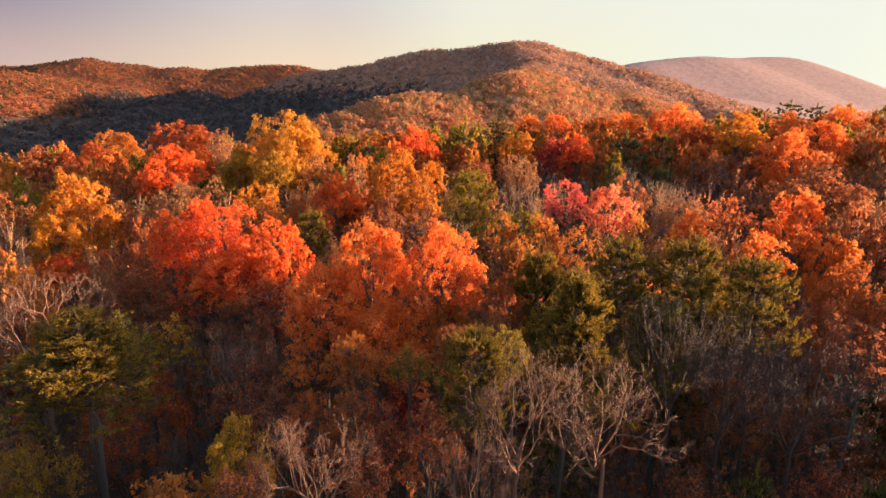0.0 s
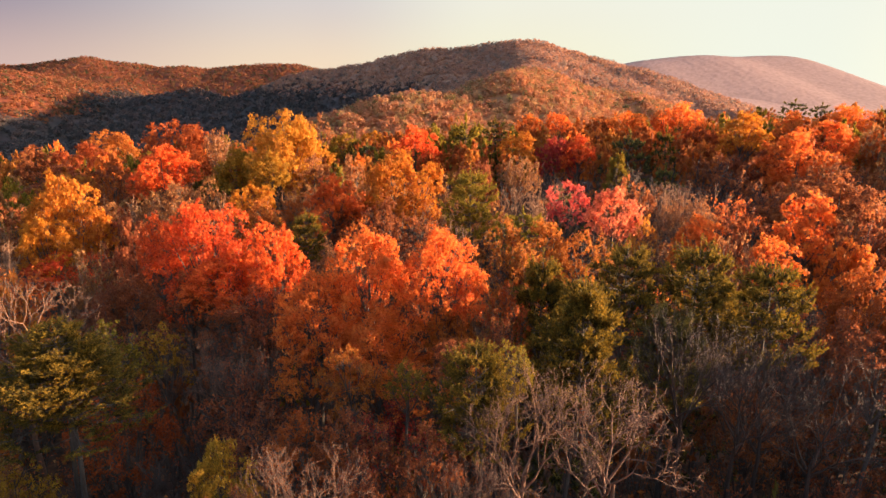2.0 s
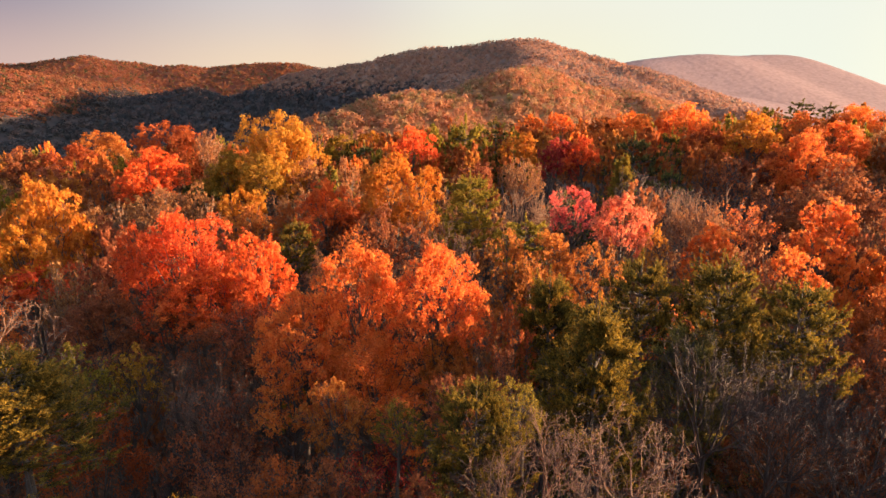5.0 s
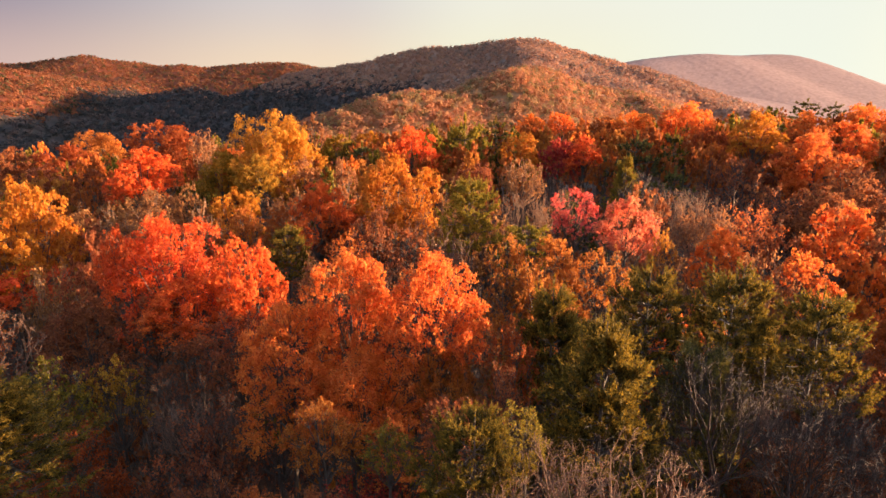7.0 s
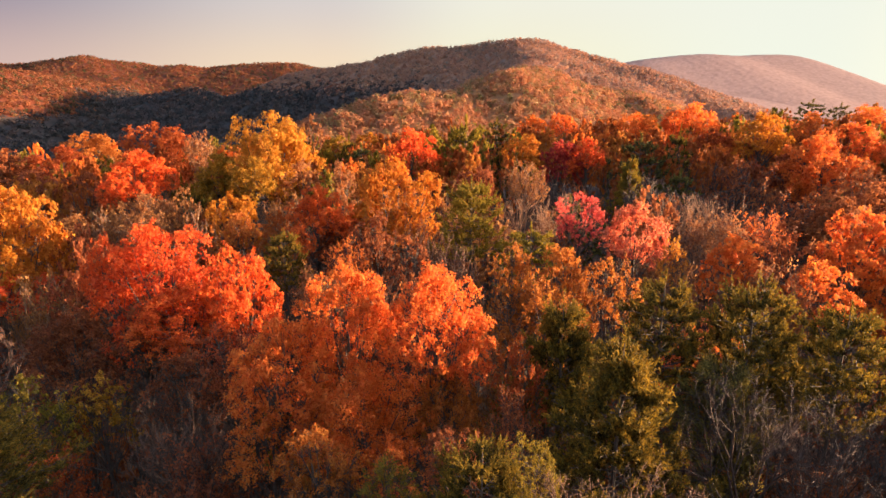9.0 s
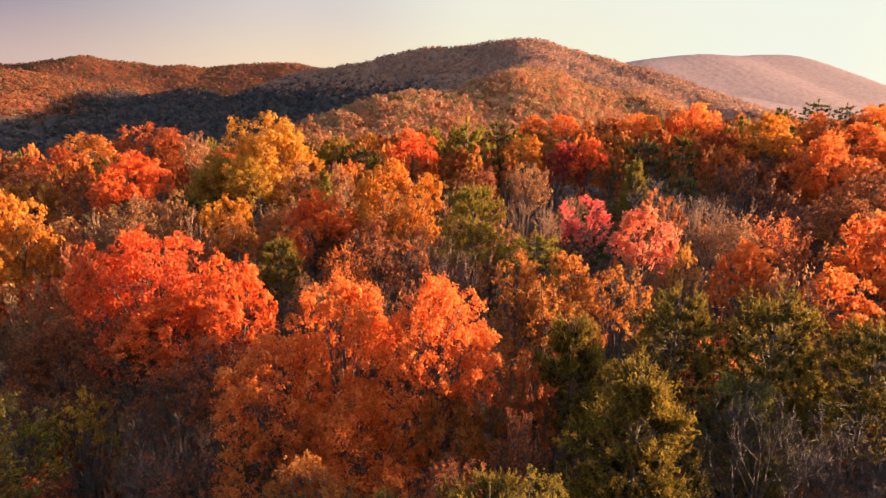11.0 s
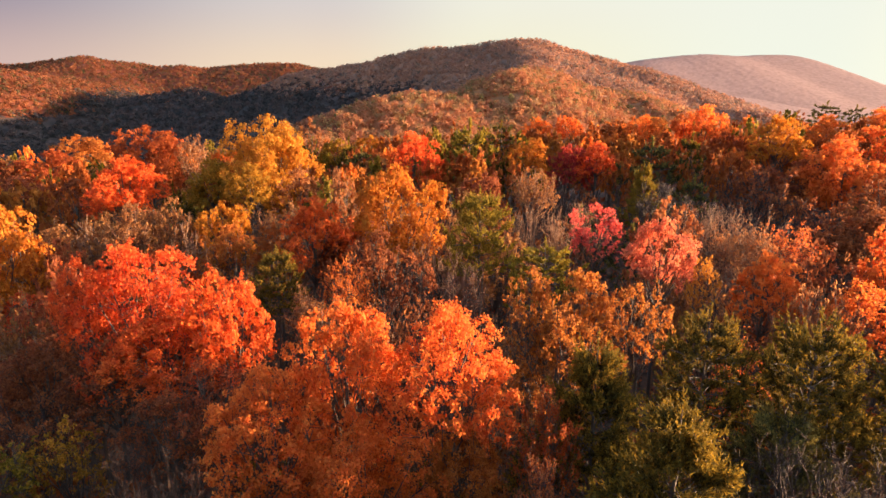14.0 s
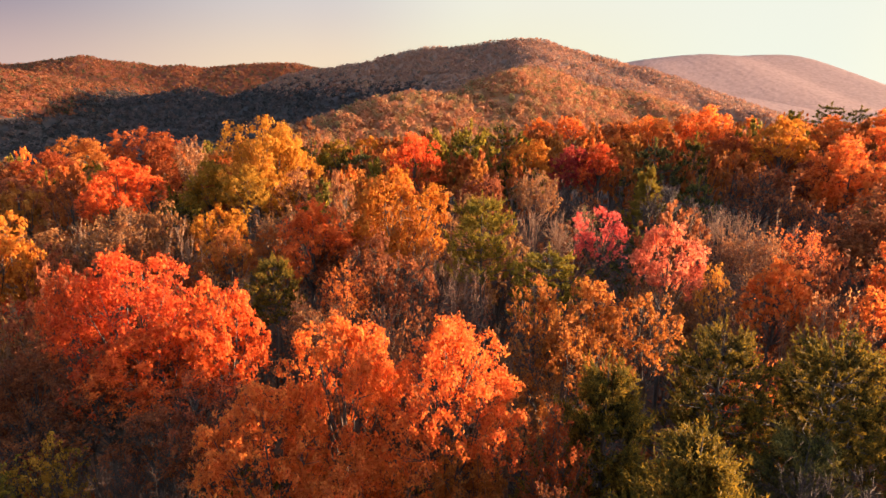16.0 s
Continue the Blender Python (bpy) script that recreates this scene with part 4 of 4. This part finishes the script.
# ---- the rest of the wood, between and beyond those trees ----
def plant_rest():
    rng = random.Random(5)
    kinds = [("thin", "russet", 20), ("airy", "russet", 20), ("thin", "tan", 22), ("airy", "tan", 8), ("thin", "orange", 10), ("bare", "tan", 12), ("bare", "brown", 4), ("pine", "pine", 2)]
    low_kinds = [("thin", "russet", 14), ("airy", "russet", 26), ("airy", "rust", 18), ("bare", "brown", 14), ("airy", "olive", 8), ("thin", "tan", 12), ("airy", "copper", 8)]
    hind_kinds = [("oak", "orange", 24), ("oak", "red", 14), ("airy", "russet", 20), ("thin", "tan", 12), ("pine", "pine", 10), ("bare", "brown", 10)]
    dim_kinds = [("airy", "russet", 40), ("bare", "brown", 30), ("thin", "russet", 20), ("pine", "dark_pine", 10)]
    # dense crowns for the unseen right side, added to block the low sun
    shade_kinds = [("oak", "russet", 60), ("oak", "orange", 20), ("pine", "pine", 20)]
    bare_kinds = [("bare", "brown", 22), ("airy", "russet", 50), ("pine", "dark_pine", 28)]
    far_kinds = [("oak", "rust", 22), ("airy", "rust", 16), ("airy", "tan", 14), ("thin", "tan", 8), ("oak", "copper", 12), ("pine", "pine", 9), ("oak", "olive", 9), ("oak", "orange", 10)]
    marked = list(PLANTED)
    step = 5.8
    for i in range(-28, 29):
        for j in range(-5, 24):
            x, y = (i + 0.5 * (j % 2) + rng.uniform(-0.35, 0.35)) * step, (j + rng.uniform(-0.35, 0.35)) * step
            reach = 24 + 0.92 * max(y, -8)
            if x > reach + 12 or x < -reach - 5 or y > 136 or abs(x) < 19 and -13 < y < 13.5:
                continue
            if any((x - a) ** 2 + (y - b) ** 2 < (0.32 * w + 1.3) ** 2 for a, b, w in marked):
                continue
            if rng.random() < (0.12 if y > 6 and (y > 62 or abs(x) > 15 + 0.85 * y) else 0):
                continue
            some = shade_kinds if x > 17 + 0.85 * max(y, 0) and y < 30 else hind_kinds if y < 6 else bare_kinds if y < 38 and x > 4 else low_kinds if y < 36 else kinds if y < 70 else far_kinds
            # a band of shade, made with darker tree colours and lower crowns
            shade_zone = 60 < y < 92 and 0.16 * y < x < 0.75 * y
            some = dim_kinds if shade_zone else some
            kind, colour, _ = rng.choices(some, [k[2] for k in some])[0]
            tall = rng.uniform(9.0, 12.0) if y < 34 else rng.uniform(12.0, 14.8)
            # trees out of view on the right stand taller, to shade the low wood
            if x > 17 + 0.85 * max(y, 0):
                tall = rng.uniform(14.0, 16.0) if y < 38 else rng.uniform(12.0, 14.5)
            elif shade_zone:
                tall = rng.uniform(9.5, 11.5)
            elif y < 16:
                tall -= 1.5
            if y < 6 and abs(x) < 26:
                tall = rng.uniform(10.5, 14.0)
            inside = y > 7 and abs(x) < 15 + 0.85 * y
            fine = ("low" if y < 6 and abs(x) < 30 else "rough") if not inside else "mid" if y < 40 else "far" if y < 64 else "filler"
            tree(kind, colour, round(x, 1), round(y, 1), height(x, y) + tall, rng.uniform(5.5, 8.0), tall * rng.uniform(0.66, 0.8), fine, "", not inside or y > 64)


    for i in range(-11, 12):
        for j in range(2, 9):
            x, y = (i + 0.5 * (j % 2) + rng.uniform(-0.4, 0.4)) * 4.6, (j + rng.uniform(-0.4, 0.4)) * 4.6
            if y < 10 or abs(x) > 8 + 0.8 * y:
                continue
            some = bare_kinds if x > 4 else low_kinds
            kind, colour, _ = rng.choices(some, [k[2] for k in some])[0]
            tall = rng.uniform(5.5, 8.5)
            tree(kind, colour, round(x, 1), round(y, 1), height(x, y) + tall, rng.uniform(3.5, 5.5), tall * 0.8, "low", "", True)


plant_rest()


def wood_below():
    """The canopy that the way leads over."""
    rng = random.Random(31)
    kinds = [("oak", "orange", 20), ("oak", "red", 12), ("airy", "russet", 18), ("airy", "amber", 10), ("thin", "tan", 14), ("oak", "olive", 8), ("pine", "pine", 10), ("bare", "brown", 10)]
    for i in range(-4, 5):
        for j in range(-2, 3):
            x, y = (i + 0.5 * (j % 2) + rng.uniform(-0.3, 0.3)) * 4.5, (j + rng.uniform(-0.3, 0.3)) * 4.7 + 1.0
            kind, colour, _ = rng.choices(kinds, [k[2] for k in kinds])[0]
            tall = rng.uniform(11.0, 14.0) if y < 6 else rng.uniform(9.5, 11.5)
            tree(kind, colour, round(x, 1), round(y, 1), height(x, y) + tall, rng.uniform(5.2, 7.2), tall * rng.uniform(0.5, 0.65), "under", "", True)


wood_below()
# dense trees added out of view, to shade the bare ones
tree("oak", "russet", 26.6, 22.6, 20.6, 6.6, 11.0, "filler", "", True)
tree("oak", "russet", 27.6, 27.6, 20.8, 6.6, 11.0, "filler", "", True)
tree("oak", "russet", 31.4, 34.2, 20.4, 6.0, 10.0, "filler", "", True)
join_mass("surrounding_woods", "mixed autumn woods of rust, orange, tan and pine crowns")


def undergrowth():
    """Saplings and brush between the trunks."""
    rng = np.random.default_rng(21)
    n = 1300
    y = 9 + 78 * rng.uniform(size=n) ** 0.8
    x = (rng.uniform(size=n) * 2 - 1) * (6 + 0.85 * y)
    z = land(x, y)
    tall = rng.uniform(1.8, 6.0, n) + np.where((y > 36) & (y < 72), 2.2, 0.0)
    pieces_w, pieces_l = [], []
    for lot, (sticks, leaves, size) in ((y < 40, (8, 42, 0.21)), (y >= 40, (4, 20, 0.36))):
        m = int(lot.sum())
        foot = np.repeat(np.column_stack([x, y, z])[lot], sticks, 0)
        h = np.repeat(tall[lot], sticks)
        lean = rng.normal(size=(m * sticks, 2)) * 0.3
        mid = foot + np.column_stack([lean * 0.4 * h[:, None], h * rng.uniform(0.25, 0.5, m * sticks)])
        top = mid + np.column_stack([lean * 0.8 * h[:, None], h * rng.uniform(0.25, 0.55, m * sticks)])
        w = 0.006 * h + 0.006
        pieces_w += [tubes(foot, mid, w, w * 0.7, 3), tubes(mid, top, w * 0.7, w * 0.3, 3)]
        at = np.repeat(np.column_stack([x, y, z + tall * 0.62])[lot], leaves, 0)
        hh = np.repeat(tall[lot], leaves)[:, None]
        at = at + rng.normal(size=at.shape) * hh * np.array([0.24, 0.24, 0.18])
        pieces_l.append(leaf_faces(rng, at, np.array([[0, 0, 0.6]]), size, size * 0.7))
    tagged(new("undergrowth_twig", mesh_of("undergrowth_twig", *join(pieces_w), BARK)), "tangle of brown saplings and brush twigs", "undergrowth", kind="stuff")
    tagged(new("undergrowth_leaf", mesh_of("undergrowth_leaf", *join(pieces_l), LEAVES["russet"])), "dull russet leaves on low brush", "undergrowth", kind="stuff")


undergrowth()


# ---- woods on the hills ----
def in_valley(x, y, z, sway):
    """The deep valley and the foot of the mountain, whose woods are painted dark for shade."""
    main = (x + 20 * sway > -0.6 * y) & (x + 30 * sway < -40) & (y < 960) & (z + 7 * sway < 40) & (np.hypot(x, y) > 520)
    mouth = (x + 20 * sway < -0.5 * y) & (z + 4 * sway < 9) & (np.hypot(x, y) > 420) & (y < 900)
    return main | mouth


def hill_woods():
    rng = np.random.default_rng(77)
    spots = []
    r = 150.0
    turns = np.radians(np.arange(-46, 46, 0.22))
    skyline = (land(125 * np.sin(turns), 125 * np.cos(turns)) + 14 - 30) / 125
    while r < 1560:
        gap = 5.0 if r < 640 else 5.8 if r < 1060 else 7.5
        turns_on = turns < (9 if r < 1060 else -0.1)
        x, y = r * np.sin(turns), r * np.cos(turns)
        z = land(x, y)
        rise = (z + 7 - 30) / r
        seen = (rise > skyline - 9.0 / r)
        skyline = np.maximum(skyline, rise)
        share = r * math.radians(0.22) / gap
        keep = seen & turns_on & (rng.uniform(size=len(turns)) < share)
        for k in np.nonzero(keep)[0]:
            a = turns[k] + rng.uniform(-0.5, 0.5) * math.radians(0.22) * max(1.0, 1 / share) * 0.5
            q = r + rng.uniform(-0.5, 0.5) * gap
            spots.append((q * math.sin(a), q * math.cos(a), q))
        r += gap
    spots = np.array(spots)
    z = land(spots[:, 0], spots[:, 1])
    far = spots[:, 2]
    sway = rng.normal(size=len(spots))
    shade_zone = in_valley(spots[:, 0], spots[:, 1], z, sway)
    west = ((spots[:, 0] + 45 * sway < -0.36 * spots[:, 1]) | (spots[:, 1] > 1000)) & ~shade_zone
    lots = (("spur_woods", (far < 620) & ~west & ~shade_zone, 66, 1.45, 0.95, WOODS, "autumn woods of rust and orange crowns on a spur"),
            ("western_woods", west, 30, 2.2, 1.0, RUST_WOODS, "autumn woods of rust and orange crowns on rolling hills"),
            ("valley_woods", shade_zone, 26, 2.2, 1.0, VALLEY_SHADE_WOODS, "woods in a deep valley, darkened in colour for shade"),
            ("mountain_woods", (far >= 620) & ~west & ~shade_zone, 32, 2.0, 0.95, THIN_WOODS, "half leafless brown woods on a steep mountain"))
    for name, pick, leaves, spray, big, mat, label in lots:
        n = int(pick.sum())
        px, py, pz = spots[pick, 0], spots[pick, 1], z[pick]
        wide = rng.uniform(2.5, 4.4, n) * big
        tall = rng.uniform(6.8, 9.6, n)
        foot = np.stack([px, py, pz + tall * 0.46], -1)
        reach = np.stack([wide, wide, tall * 0.56], -1)
        # rounded crowns of loose sprays
        way = unit(rng.normal(size=(n, leaves, 3)) + np.array([0, 0, 0.4]))
        at = foot[:, None] + way * rng.uniform(0.66, 1.02, (n, leaves, 1)) * reach[:, None]
        v, f = small_leaves(rng, at.reshape(-1, 3), way.reshape(-1, 3) + np.array([-0.05, -0.15, 0.3]), spray, spray * 0.85, 0.35)
        me = mesh_of(name, v, f, mat)
        tone = rng.beta(1.7, 1.7, n)
        me.attributes.new("tone", "FLOAT", "POINT").data.foreach_set("value", np.repeat(tone, leaves * 3).astype(np.float32))
        tagged(new(name, me), label, "woods", kind="stuff")


hill_woods()


def closed_canopy(name, turns, radii, lift, lumps, mat, label, valley=None):
    """The closed roof of leaves and twigs of a far wood, lumpy crown by crown."""
    rng = np.random.default_rng(len(name))
    t, r = np.meshgrid(np.radians(turns), radii)
    t = t + rng.normal(size=t.shape) * 0.25 * math.radians(turns[1] - turns[0])
    x, y = r * np.sin(t), r * np.cos(t)
    bump = rng.uniform(-1, 1, r.shape)
    z = land(x.ravel(), y.ravel()).reshape(r.shape) + lift + lumps * bump
    rise = np.maximum.accumulate((z - 30) / r, 0)
    seen = (z - 30) / r > rise - 14.0 / r
    n, m = r.shape
    i, j = np.meshgrid(np.arange(n - 1), np.arange(m - 1), indexing="ij")
    quads = np.stack([i * m + j, i * m + j + 1, (i + 1) * m + j + 1, (i + 1) * m + j], -1)
    if valley is not None:
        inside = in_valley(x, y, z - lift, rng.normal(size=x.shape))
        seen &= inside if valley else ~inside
    quads = quads[seen[:-1, :-1]]
    me = mesh_of(name, np.column_stack([x.ravel(), y.ravel(), z.ravel()]), quads, mat, True)
    me.attributes.new("tone", "FLOAT", "POINT").data.foreach_set("value", (rng.beta(2.2, 2.2, r.shape) * 0.8 + 0.1).ravel().astype(np.float32))
    tagged(new(name, me), label, "woods", kind="stuff")


closed_canopy("distant_woods", np.arange(8, 43, 0.16), np.arange(1060, 2950, 14.0), 6.5, 0.5, HAZY_WOODS, "woods on a distant mountain, paled in colour for haze")
closed_canopy("western_wood_canopy", np.arange(-46, -9, 0.36), np.arange(330, 1500, 5.5), 3.6, 1.4, RUST_WOODS, "closed rust and orange wood on rolling hills", False)
closed_canopy("mountain_wood_canopy", np.arange(-21, 30, 0.36), np.arange(560, 1060, 5.0), 3.6, 1.4, THIN_WOODS, "closed half leafless brown wood on a steep mountain", False)
closed_canopy("valley_wood_canopy", np.arange(-46, 2, 0.36), np.arange(520, 1060, 5.5), 3.8, 1.4, VALLEY_SHADE_WOODS, "closed wood in a valley, darkened in colour for shade", True)
closed_canopy("spur_wood_canopy", np.arange(-16, 34, 0.5), np.arange(200, 570, 4.0), 3.2, 1.3, WOODS, "closed rust and orange wood on a spur")
